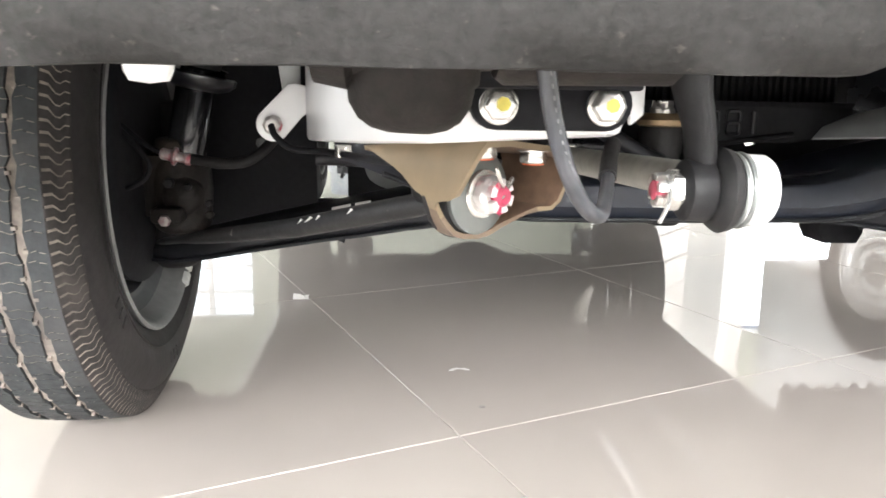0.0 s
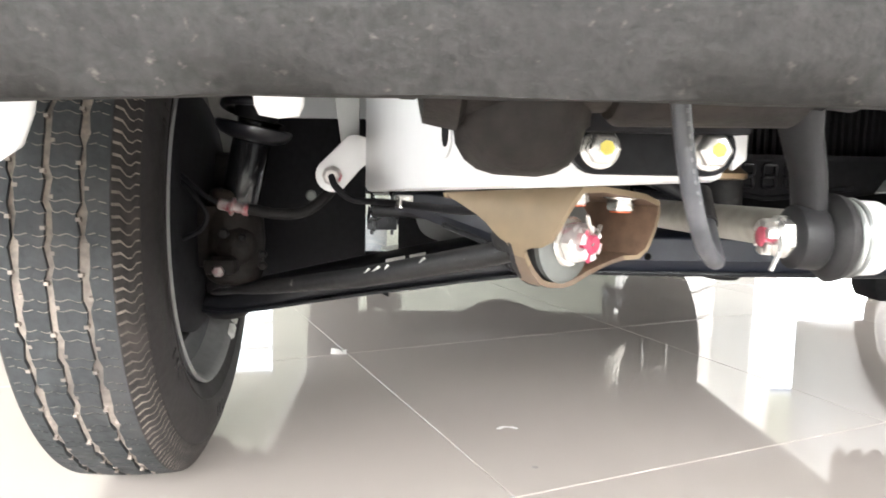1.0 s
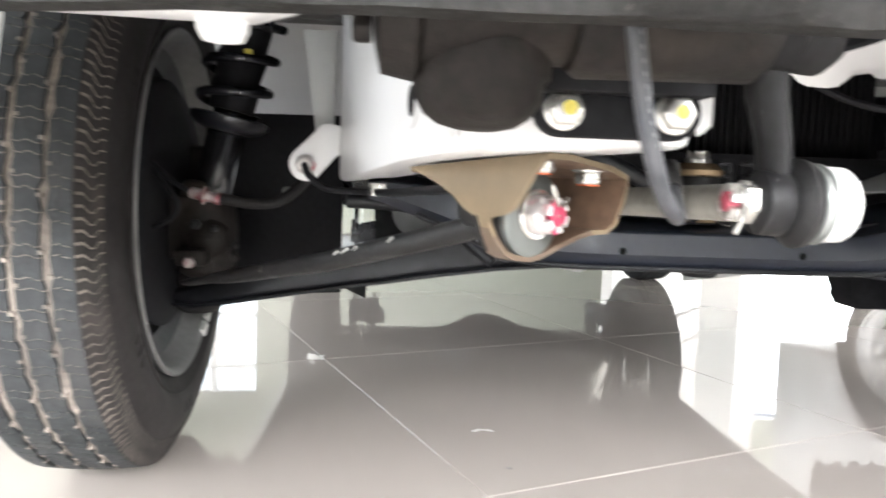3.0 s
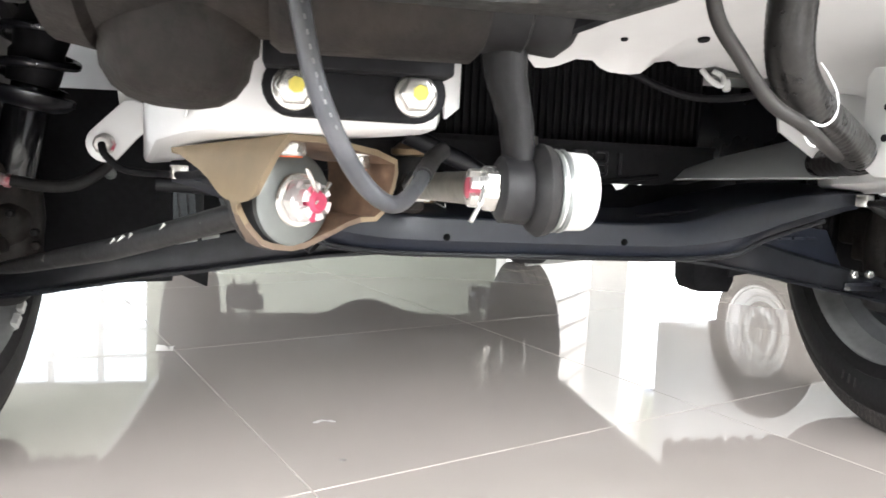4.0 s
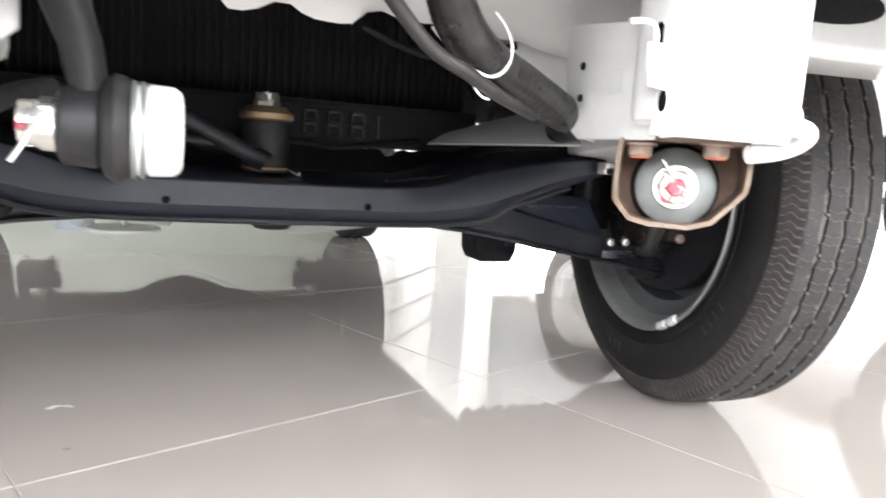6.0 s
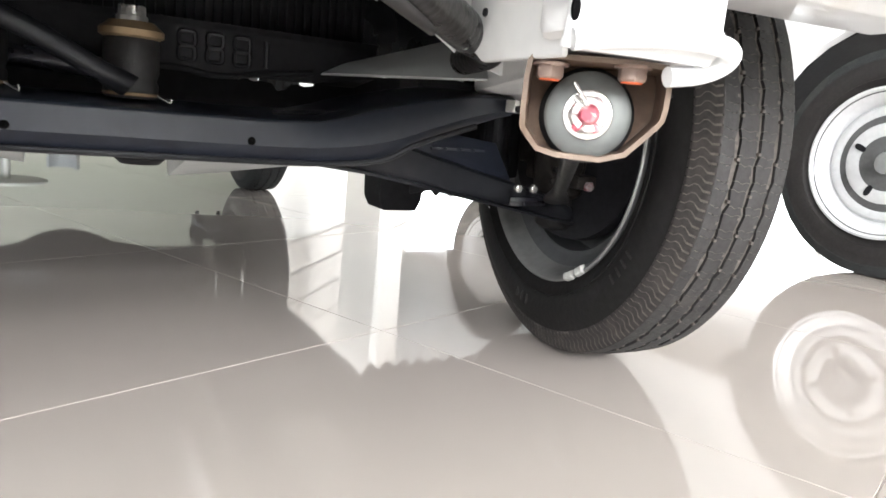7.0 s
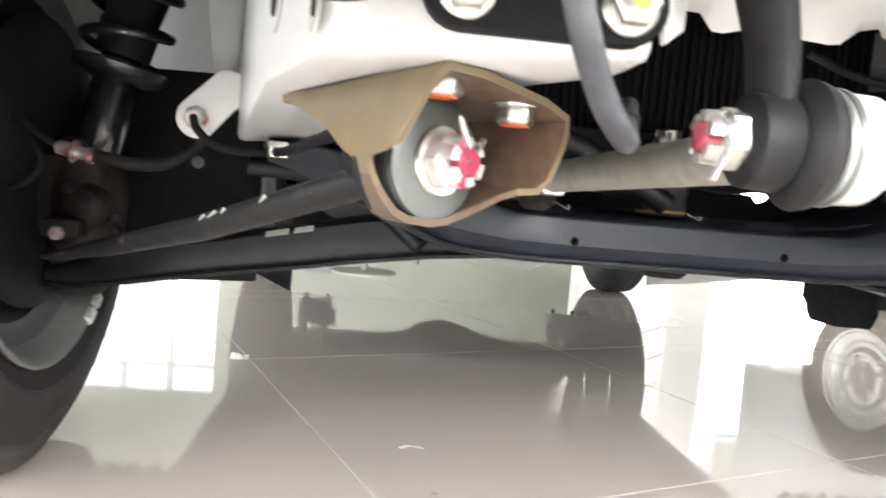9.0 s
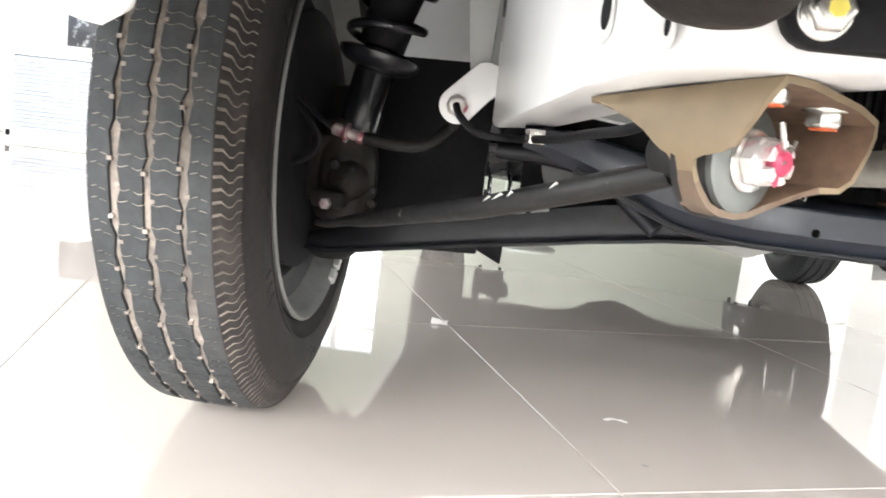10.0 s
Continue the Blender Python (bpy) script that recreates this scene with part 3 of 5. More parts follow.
wheel(-0.600, REAR_Y, 1, 120, "silver steel rear wheel")
wheel(0.545, REAR_Y, -1, 200, "silver steel rear wheel")


def both(build):
    """Builds a part on the left and mirrored on the right: build(q, side), where q maps a left place to its side."""
    for side in (-1, 1):
        build((lambda p: tuple(p)) if side < 0 else flip, side)


# bumper: its lower lip rises beside the air intake
def bumper():
    s = Solid()
    rings = []
    rnd = random.Random(5)
    xs = [-0.86 + 0.02 * i for i in range(87)]
    for x in xs:
        lift = 0.075 * min(1, max(0, (x + 0.145) / 0.07)) * 1.25 * (1 - min(1, max(0, (x - 0.50) / 0.12)) * 0.6)
        z = 0.3745 + lift - 0.0045 * min(1, max(0, (-0.40 - x) / 0.10)) + 0.0003 * rnd.uniform(-1, 1)
        bow = 0.10 * (abs(x) / 0.86) ** 3
        y = 0.505 + bow
        rings.append([(x, y - 0.022, z + 0.10), (x, y - 0.016, z + 0.05), (x, y - 0.008, z + 0.014), (x, y, z + 0.0006 * rnd.uniform(-1, 1)), (x, y + 0.014, z), (x, y + 0.020, z + 0.006), (x, y + 0.018, z + 0.05), (x, y + 0.012, z + 0.10), (x, y + 0.01, z + 0.2), (x, y - 0.03, z + 0.2)])
    s.loft(rings)
    return s


part("front_bumper", bumper(), BUMPER, truck, "grey plastic bumper with a dusty, scuffed lower lip", angle=60)


# chassis horns: white welded boxes that carry the rod brackets
def rail(q, side):
    low = [(-0.392, 1.023, 0.319), (-0.333, 0.755, 0.335), (-0.306, 0.690, 0.339), (-0.290, 0.668, 0.341), (-0.182, 0.668, 0.346), (-0.182, 0.700, 0.346), (-0.27, 0.80, 0.338), (-0.335, 1.023, 0.325)]
    top = [(x, y, 0.52) for x, y, z in low]
    s = Solid().loft([[q(p) for p in low], [q(p) for p in top]])
    ob = part("chassis_rail", s, WHITE, truck, "white painted welded chassis rail", 0.006)
    back = Solid()
    back.loft([[q(p) for p in ((-0.385, 1.026, 0.332), (-0.34, 1.026, 0.332), (-0.34, 1.026, 0.43), (-0.385, 1.026, 0.43))], [q(p) for p in ((-0.40, 1.6, 0.40), (-0.34, 1.6, 0.40), (-0.34, 1.6, 0.50), (-0.40, 1.6, 0.50))], [q(p) for p in ((-0.40, 3.5, 0.42), (-0.34, 3.5, 0.42), (-0.34, 3.5, 0.52), (-0.40, 3.5, 0.52))]])
    part("frame_side_member", back, BLACK, truck, "", 0.006)
    # slots in the side, the seam along the foot and a strap behind
    a, b = Vector((-0.333, 0.755, 0)), Vector((-0.306, 0.690, 0))
    d = (b - a).normalized()
    out = Vector((d.y, -d.x, 0))
    for y, z, w, h in ((0.738, 0.369, 0.0066, 0.0115), (0.685, 0.356, 0.0042, 0.0068)):
        c = a.lerp(b, (y - 0.755) / (0.690 - 0.755)) + Vector((0, 0, z)) + out * 0.0008
        oval = lambda k: [q(c + d * (w + k) * math.cos(t) + Vector((0, 0, 1)) * (h + k) * math.sin(t)) for t in [2 * math.pi * i / 20 for i in range(20)]]
        push = Vector(q(c + out)) - Vector(q(c))
        # slot's lit inside as a white oval, its shaded part as a shifted dark one
        part("slot_flange", Solid().prism(oval(0.002), push * 0.0008), WHITE, ob)
        c = c + d * w * 0.22 + Vector((0, 0, h * 0.22))
        part("slot", Solid().prism(oval(-0.0022), push * 0.0014), MATT, ob, "shaded part of the slot in the rail, painted dark")
    part("strap", Solid().prism([q(p) for p in ((-0.432, 1.050, 0.47), (-0.398, 1.050, 0.47), (-0.400, 1.050, 0.352), (-0.416, 1.050, 0.352))], (0, 0.004, 0)), PRIMER, truck, "pale grey upright strap", 0.001)
    return ob


both(rail)


def bracket(q, side):
    """U-shaped bracket that points forward and inward, with the rubber-bushed rod end bolted through it."""
    nut = Vector((-0.243, 0.717, 0.307)) if side < 0 else Vector((0.204, 0.712, 0.307))
    ax = Vector((0.66 * -side, -0.751, 0))          # out of the bracket's mouth
    if side > 0:
        ax = Vector((-0.60, -0.80, 0)).normalized()
    across = Vector((0, 0, 1)).cross(-ax) * -1      # towards the truck's middle on the left
    across = across * (1 if side < 0 else -1)
    P = lambda u, z, d: nut + across * u + Vector((0, 0, z)) + ax * d
    # corners seen from the mouth: across, up, how far the sheet reaches forward and back, and how its back edge shifts
    corners = [(0.044, 0.028, 0.022, 0.035, 0, 0), (0.046, 0.014, 0.022, 0.032, 0, 0), (0.0405, -0.0105, 0.016, 0.032, 0, 0), (0.0300, -0.0125, 0.004, 0.036, 0, 0), (0.025, -0.022, -0.012, 0.036, 0, 0), (0.004, -0.0295, -0.014, 0.036, 0, 0), (-0.019, -0.0270, -0.016, 0.034, 0.003, 0), (-0.0295, -0.016, -0.018, 0.034, 0.005, 0), (-0.0360, -0.006, -0.018, 0.036, 0.009, 0),
               (-0.0405, -0.0015, -0.012, 0.038, 0.013, 0), (-0.0450, 0.0015, 0.006, 0.044, 0.016, 0), (-0.0445, 0.012, 0.012, 0.058, 0.016, 0), (-0.040, 0.027, 0.018, 0.086, 0.012, -0.004), (-0.032, 0.0370, 0.021, 0.098, 0.006, -0.010)]
    if side > 0:
        corners = [(0.036, 0.0330, 0.016, 0.055, 0, 0), (0.0405, 0.027, 0.016, 0.055, 0, 0), (0.041, -0.009, 0.014, 0.055, 0, 0), (0.0385, -0.014, 0.010, 0.055, 0, 0), (0.027, -0.0270, 0.006, 0.055, 0, 0), (-0.020, -0.0280, 0.004, 0.055, 0, 0),
                   (-0.0405, -0.006, 0.006, 0.055, 0, 0), (-0.0450, 0.001, 0.008, 0.055, 0, 0), (-0.0450, 0.027, 0.012, 0.055, 0, 0), (-0.0400, 0.0330, 0.014, 0.055, 0, 0)]
    soft = []
    for k, c in enumerate(corners):
        a, b = corners[k - 1], corners[(k + 1) % len(corners)]
        soft += [tuple(p + (o - p) * 0.22 for p, o in zip(c, a)), tuple(p + (o - p) * 0.22 for p, o in zip(c, b))]
    corners = soft
    thick, n = (0.0034 if side < 0 else 0.0032), len(corners)
    s = Solid()
    pts = []
    for k, (u, z, fr, bk, sh, zb) in enumerate(corners):
        a, b = corners[k - 1], corners[(k + 1) % n]
        t = Vector((b[0] - a[0], b[1] - a[1])).normalized()
        inn = Vector((t.y, -t.x)) * thick
        if inn.dot(Vector((u, z))) > 0:
            inn = -inn
        pts += [P(u, z, fr), P(u + inn.x, z + inn.y, fr), P(u + sh + inn.x, z + zb + inn.y, -bk), P(u + sh, z + zb, -bk)]
    for k in range(n):
        a, b = 4 * k, 4 * ((k + 1) % n)
        s.add([], [])
        s.f += [(a, b, b + 1, a + 1), (a + 1, b + 1, b + 2, a + 2), (a + 2, b + 2, b + 3, a + 3), (a + 3, b + 3, b, a)]
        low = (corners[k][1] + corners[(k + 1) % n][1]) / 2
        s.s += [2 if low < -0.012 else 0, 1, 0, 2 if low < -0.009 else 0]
    s.v = [tuple(p) for p in pts]
    br = part("rod_bracket", s, [TAN if side < 0 else BROWN, RUST, CUP if side < 0 else BROWN], truck, "tan zinc-coated bracket, inside rusty and darkened as shade", angle=50)
    if side > 0:
        seat = [P(u * 0.97, z * 0.97, -0.034) for u, z, *rest in corners]
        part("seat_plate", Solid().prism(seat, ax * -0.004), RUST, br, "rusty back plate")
    snug = 1.0 if side < 0 else 0.8
    # the bush: outer washer, rubber, inner washer behind
    b = Solid().lathe(P(0, 0, -0.066), ax, [(0, 0.011), (0.003, 0.0125), (0.024, 0.0135), (0.028, 0.020), (0.031, 0.030), (0.034, 0.0305), (0.038, 0.0285 * snug), (0.046, 0.0270 * snug), (0.049, 0.024 * snug)], 32)
    part("rubber_bush", b, RUBBER, br, "black rubber bush", angle=50)
    wide = 1.0 if side < 0 else 1.03
    part("washer", Solid().lathe(P(0, 0, -0.0195), ax, [(0, 0.024 * wide), (0.0015, 0.0262 * wide), (0.005, 0.0262 * wide), (0.0065, 0.024 * wide), (0.0065, 0.008)], 40), STEEL, br, "dished grey steel washer")
    part("flat_washer", Solid().lathe(P(0, 0, -0.0130), ax, [(0, 0.0150), (0.0015, 0.0158), (0.0030, 0.0150), (0.0034, 0.0128)], 28), BRIGHT, br, "bright plated flat washer")
    part("castle_nut", Solid().castle(P(0, 0, -0.0096), ax, 0.0126, 0.0095, 0.0048, 0.35), PALEPAINT, br, "plated castle nut smeared with red paint", angle=30)
    st = Solid().lathe(P(0, 0, -0.003), ax, [(0, 0.0064), (0.008, 0.0064), (0.0098, 0.0046)], 18)
    daub = random.Random(3 if side < 0 else 4)
    for k in range(9):
        u, z = daub.uniform(-0.0075, 0.0085), daub.uniform(-0.009, 0.006)
        st.lathe(P(u, z, 0.002 + daub.uniform(0, 0.0015)), ax, [(0, 0.0020), (0.0008, 0.0030), (0.0013, 0.0022), (0.0015, 0.0006)], 7)
    part("stud_end", st, REDPAINT if side < 0 else DULLRED, br, "stud end daubed with red paint")
    pin = Solid().tube([P(0.010, 0.010, 0.003), P(0.000, 0.002, 0.005), P(-0.004, -0.001, 0.0055)], 0.0017, 8)
    pin.rod(P(0.0, 0.004, 0.0045), P(0.0, 0.004, 0.0045) + across * (-0.011 if side < 0 else 0.011) + Vector((0, 0, 0.014)) + ax * 0.003, 0.0014, n=8)
    part("cotter_pin", pin, BRIGHT, br, "split pin of bright wire")
    for u, z, d in ((0.026, 0.0285, 0.006), (-0.022, 0.0340 if side < 0 else 0.0305, 0.006)):
        h = Solid().hexagon(P(u, z, d), (0, 0, -1), 0.0088, 0.0100)
        h.lathe(P(u, z, d), (0, 0, -1), [(0, 0.0110), (0.0022, 0.0110)], 20)
        part("bolt", h, BRIGHT if side < 0 else PINKISH, br, "plated bolt with orange paint mark", 0.0006)
        part("paint_mark", Solid().lathe(P(u, z - 0.0099, d), (0, 0, -1), [(0, 0.0068), (0.0007, 0.0066)], 6), ORANGE, br, "orange paint mark")
    # the rod itself
    start = P(0, -0.010 if side < 0 else -0.004, -0.055)
    endp = Vector((-0.540, 1.055, 0.211)) if side < 0 else Vector((0.470, 1.075, 0.208))
    mid = Vector((-0.385, 0.878, 0.2575)) if side < 0 else start.lerp(endp, 0.45)
    size = 0.0082 if side < 0 else 0.0080
    d = (endp - mid).normalized()
    flat = d.cross(Vector((0, 0, 1))).normalized()
    up = flat.cross(d)
    rings = []
    for c, w, th in ((start, 0.85, 0.85), (start.lerp(mid, 0.1), 1, 1), (mid, 1, 1), (mid.lerp(endp, 0.6), 0.9, 0.88), (mid.lerp(endp, 0.74), 1.5, 0.75), (mid.lerp(endp, 0.85), 1.9, 0.5), (endp, 1.9, 0.5)):
        rings.append([c + flat * w * size * math.cos(a) + up * th * size * math.sin(a) for a in [2 * math.pi * i / 20 for i in range(20)]])
    rod = part("tension_rod", Solid().loft(rings), SCRATCHED, truck, "black round tension rod with scratched paint")
    # pale scratches along the upper side that faces forward
    run = (start - mid).normalized()
    level = run.cross(Vector((0, 0, 1))).normalized()
    level = level if level.y < 0 else -level
    over = Vector((0, 0, 1)) - run * run.z
    scratch = random.Random(21)
    for along, long in ((0.10, 0.009), (0.17, 0.012), (0.25, 0.006), (0.50, 0.008)) if side < 0 else ((0.3, 0.012), (0.5, 0.008)):
        n_ = (level * 0.86 + over * 0.50).normalized()
        c = mid.lerp(start, along) + n_ * size * 1.0
        cut = [c - run * long * 0.5 - over * 0.0022, c - run * long * 0.3 - over * 0.0020, c + run * long * 0.5 + over * 0.0012, c + run * long * 0.4 + over * scratch.uniform(0.0018, 0.0024)]
        part("scratch", Solid().prism([p - n_ * 0.0010 for p in cut], n_ * 0.0017), LEAD, rod, "bare pale scratch")
    return br


both(bracket)


# front crossmember
def crossmember():
    s = Solid()
    # (distance from the middle, top z, bottom z, front y)
    stations = [(0.0, 0.281, 0.2455, 0.998), (0.10, 0.281, 0.2455, 0.998), (0.150, 0.283, 0.246, 0.998), (0.178, 0.290, 0.247, 0.997), (0.200, 0.2975, 0.2485, 0.996), (0.222, 0.303, 0.254, 0.995), (0.242, 0.308, 0.262, 0.993), (0.262, 0.313, 0.272, 0.990), (0.282, 0.317, 0.281, 0.987), (0.302, 0.320, 0.290, 0.984), (0.330, 0.3215, 0.301, 0.980), (0.346, 0.322, 0.305, 0.979)]
    full = [(-d, *r) for d, *r in reversed(stations[1:])] + stations
    rings = []
    for d, zt, zb, y in full:
        x, h = MID + d, zt - zb
        k = h / 0.036
        rings.append([(x, y + 0.12, zt + 0.008), (x, y + 0.02, zt + 0.003), (x, y + 0.005, zt + 0.0008), (x, y + 0.0016, zt - 0.0004), (x, y + 0.0004, zt - 0.0022 * k), (x, y, zb + 0.0125 * k), (x, y + 0.0022, zb + 0.0100 * k), (x, y + 0.0062, zb + 0.0045 * k), (x, y + 0.0085, zb), (x, y + 0.12, zb + 0.002)])
    s.loft(rings)
    return s


beam = part("crossmember", crossmember(), BEAM, truck, "black pressed steel crossmember with two small holes", angle=32)
for hx in (-0.110, 0.074):
    part("hole", Solid().lathe((hx, 0.9980, 0.2615), (0, -1, 0), [(0, 0.0036), (0.0006, 0.0034)], 16), VOID, beam, "small round hole")
edge = [(-0.315, 0.984, 0.2915), (-0.262, 0.992, 0.2695), (-0.222, 0.999, 0.2515), (-0.17, 1.003, 0.2450), (-0.10, 1.004, 0.2438), (0.0, 1.004, 0.2438), (0.10, 1.004, 0.2440), (0.15, 1.003, 0.2455), (0.200, 0.999, 0.2520), (0.232, 0.992, 0.2695), (0.290, 0.984, 0.2915)]
part("rolled_lower_edge", Solid().tube(edge, 0.0028, 8), ARMBLACK, beam, "rolled lower edge of the crossmember")
part("underside_plug", Solid().lathe((-0.010, 1.05, 0.246), (0, 0, -1), [(0, 0.022), (0.009, 0.021), (0.0135, 0.016)], 24), MATT, beam, "oval rubber plug")
top_slot = Solid().tube([(0.10, 1.030, 0.286), (0.17, 1.03, 0.294), (0.235, 1.02, 0.309)], 0.0025, 8)
part("top_seam", top_slot, MATT, beam)


def lower_arm(q, side):
    """Tapered pressed arm from the crossmember's underside out to the ball joint."""
    s = Solid()
    rings = []
    table = [(-0.165, 1.02, 0.268, 0.243), (-0.225, 1.035, 0.274, 0.236), (-0.29, 1.055, 0.263, 0.2245), (-0.34, 1.068, 0.2515, 0.2145), (-0.385, 1.08, 0.2415, 0.2065), (-0.45, 1.09, 0.2270, 0.1945), (-0.515, 1.10, 0.212, 0.182), (-0.555, 1.112, 0.199, 0.175), (-0.585, 1.13, 0.192, 0.174)]
    for x, y, zt, zb in table:
        d = 0.09 - 0.05 * (x + 0.165) / -0.42
        rings.append([q(p) for p in ((x, y + d, zt), (x, y + 0.010, zt), (x, y + 0.003, zt - 0.004), (x, y, zb + 0.008), (x, y + 0.003, zb + 0.003), (x, y - 0.004, zb + 0.0015), (x, y - 0.004, zb - 0.0015), (x, y + d, zb - 0.001))])
    s.loft(rings)
    arm = part("lower_arm", s, ARMBLACK, truck, "black pressed steel lower arm", angle=45)
    ball = Solid().lathe(q((-0.560, 1.150, 0.163)), (0, 0, 1), [(0, 0.020), (0.006, 0.027), (0.02, 0.028), (0.03, 0.024), (0.038, 0.028), (0.052, 0.022)], 24)
    if side < 0:
        # bright light along the arm's upper edge, laid on as two pale blocks
        for x0, x1 in ((-0.372, -0.351), (-0.346, -0.329)):
            edge_at = lambda x: (x, 1.068 - 0.262 * (x + 0.34), 0.2515 - 0.2250 * -(x + 0.34))
            (xa, ya, za), (xb, yb, zb_) = edge_at(x0), edge_at(x1)
            part("bare_edge", Solid().prism([(xa, ya + 0.0006, za - 0.0058), (xb, yb + 0.0006, zb_ - 0.0058), (xb, yb + 0.0040, zb_ - 0.0006), (xa, ya + 0.0040, za - 0.0010)], (0, 0.003, 0)), LEAD, arm, "pale block painted for light at the arm's edge")
    part("ball_joint", ball, RUBBER, arm, "black ball joint with a rubber boot", angle=50)
    return arm


both(lower_arm)


def web_plate(q, side):
    s = Solid().prism([q(p) for p in ((-0.27, 1.075, 0.288), (-0.43, 1.115, 0.272), (-0.47, 1.13, 0.222), (-0.27, 1.075, 0.235))], (0, 0.004, 0))
    ob = part("arm_gusset", s, BEAM, truck, "", 0.001)
    for k in range(4):
        c = Vector((-0.335 - 0.022 * k, 1.0905 + 0.0054 * k, 0.262))
        part("embossed_mark", Solid().box(q((c.x, c.y - 0.0015, c.z)), (0.014, 0.003, 0.003)), BEAM, ob)
    return ob


web_plate(flip, 1)
part("stabiliser_bar", Solid().tube([(-0.385, 1.05, 0.301), (-0.345, 1.05, 0.300), (-0.305, 1.045, 0.295), (-0.280, 1.04, 0.285), (-0.257, 1.03, 0.264), (-0.235, 1.02, 0.246)], 0.0085, 14), ARMBLACK, truck, "black bent stabiliser bar")
sheet = [(p.x, p.y, p.z) for p in smooth([(-0.340, 1.15, 0.300), (-0.339, 1.15, 0.284), (-0.332, 1.15, 0.267), (-0.316, 1.15, 0.2575), (-0.294, 1.15, 0.254), (-0.262, 1.15, 0.261), (-0.235, 1.15, 0.268)], 5)]
part("rear_bush_guard", Solid().prism(sheet + [(-0.235, 1.15, 0.31), (-0.340, 1.15, 0.31)], (0, 0.004, 0)), GUARD, truck, "grey curved guard sheet", 0.0008)


def knuckle(q, side):
    s = Solid()
    s.lathe(q((-0.548, 1.135, 0.205)), (0, 0, 1), [(0, 0.020), (0.008, 0.032), (0.05, 0.036), (0.075, 0.034), (0.095, 0.028), (0.110, 0.025)], 20)
    s.box(q((-0.562, 1.150, 0.262)), (0.06, 0.085, 0.07))
    s.box(q((-0.552, 1.095, 0.232)), (0.034, 0.03, 0.018))
    k = part("steering_knuckle", s, CAST, truck, "dark cast steering knuckle", 0.005)
    part("pinch_bolt", Solid().hexagon(q((-0.552, 1.083, 0.228)), (0, -1, 0), 0.0066, 0.009), UNION, k, "coppery bolt head", 0.0006)
    part("pinch_bolt", Solid().hexagon(q((-0.508, 1.10, 0.232)), (0, -1, 0), 0.005, 0.007), CAST, k, "dark bolt head", 0.0006)
    for bx, bz, br_, mat in ((-0.506, 0.246, 0.0044, FORGED), (-0.548, 0.268, 0.0060, FORGED), (-0.528, 0.264, 0.0042, FORGED)):
        part("small_bolt", Solid().hexagon(q((bx, 1.092, bz)), (0, -1, 0), br_, 0.008), mat, k, "small dark bolt head", 0.0005)
    part("cast_boss", Solid().lathe(q((-0.540, 1.115, 0.252)), (0, -1, 0), [(0, 0.024), (0.012, 0.022), (0.018, 0.014), (0.020, 0.0)], 20), CAST, k, "", angle=45)
    if side > 0:
        for x, y, z, r, mat in ((0.413, 1.08, 0.222, 0.0055, BRIGHT), (0.439, 1.085, 0.222, 0.0055, BRIGHT)):
            part("bolt", Solid().hexagon((x, y, z), (0, -1, 0), r, 0.007), mat, k, "small plated bolt head", 0.0005)
        tube = Solid().lathe((0.448, 1.20, 0.205), (0, 0, 1), [(0, 0.022), (0.004, 0.026), (0.05, 0.026), (0.054, 0.023), (0.20, 0.023)], 28)
        part("damper_tube", tube, GLOSS, k, "glossy black damper tube", angle=45)
        part("bracket_lug", Solid().box((0.437, 1.10, 0.205), (0.055, 0.03, 0.012)), BLACK, k, "", 0.003)
    plate = Solid().lathe(q((-0.585, AXLE_Y, RADIUS)), (1, 0, 0), [(-0.020, 0.135), (-0.006, 0.137), (0.0, 0.128), (0.004, 0.09), (0.004, 0.0)], 48)
    part("backing_plate", plate, MATT, k, "black brake backing plate", angle=40)
    cal = Solid().box(q((-0.585, 1.215, 0.30)), (0.07, 0.06, 0.11))
    part("brake_caliper", cal, CAST, k, "", 0.008)
    bleed = Solid().tube([q(p) for p in ((-0.590, 1.07, 0.334), (-0.582, 1.055, 0.332), (-0.560, 1.05, 0.314), (-0.540, 1.05, 0.302))], 0.0026, 8)
    bleed.tube([q(p) for p in ((-0.584, 1.056, 0.328), (-0.568, 1.052, 0.310), (-0.556, 1.052, 0.292), (-0.562, 1.052, 0.276), (-0.582, 1.054, 0.266), (-0.596, 1.06, 0.266))], 0.0028, 8)
    part("brake_pipe", bleed, MATT, k)
    return k


both(knuckle)


def strut(q, side):
    low, high = Vector(q((-0.548, 1.130, 0.255))), Vector(q((-0.480, 1.135, 0.60)))
    d = (high - low).normalized()
    s = Solid().lathe(low, d, [(0, 0.019), (0.004, 0.0212), (0.12, 0.0212), (0.124, 0.019), (0.30, 0.018)], 28)
    ob = part("suspension_strut", s, GLOSS, truck, "glossy black suspension strut", angle=45)
    c = low + d * 0.128
    part("spring_seat", Solid().lathe(c, d, [(-0.012, 0.024), (-0.008, 0.036), (-0.002, 0.042), (0.004, 0.043), (0.006, 0.040), (0.0, 0.036), (0.004, 0.024)], 36), BLACK, ob, "black dished spring seat", angle=45)
    u = d.orthogonal().normalized()
    w = d.cross(u)
    coil = Solid()
    path = [c + d * (0.008 + 0.036 * t / (2 * math.pi)) + (u * math.cos(t) + w * math.sin(t)) * 0.037 for t in [i * 0.35 for i in range(92)]]
    rings = []
    for i, p in enumerate(path):
        tg = (path[min(i + 1, len(path) - 1)] - path[max(i - 1, 0)]).normalized()
        a = d.cross(tg).normalized()
        b = tg.cross(a)
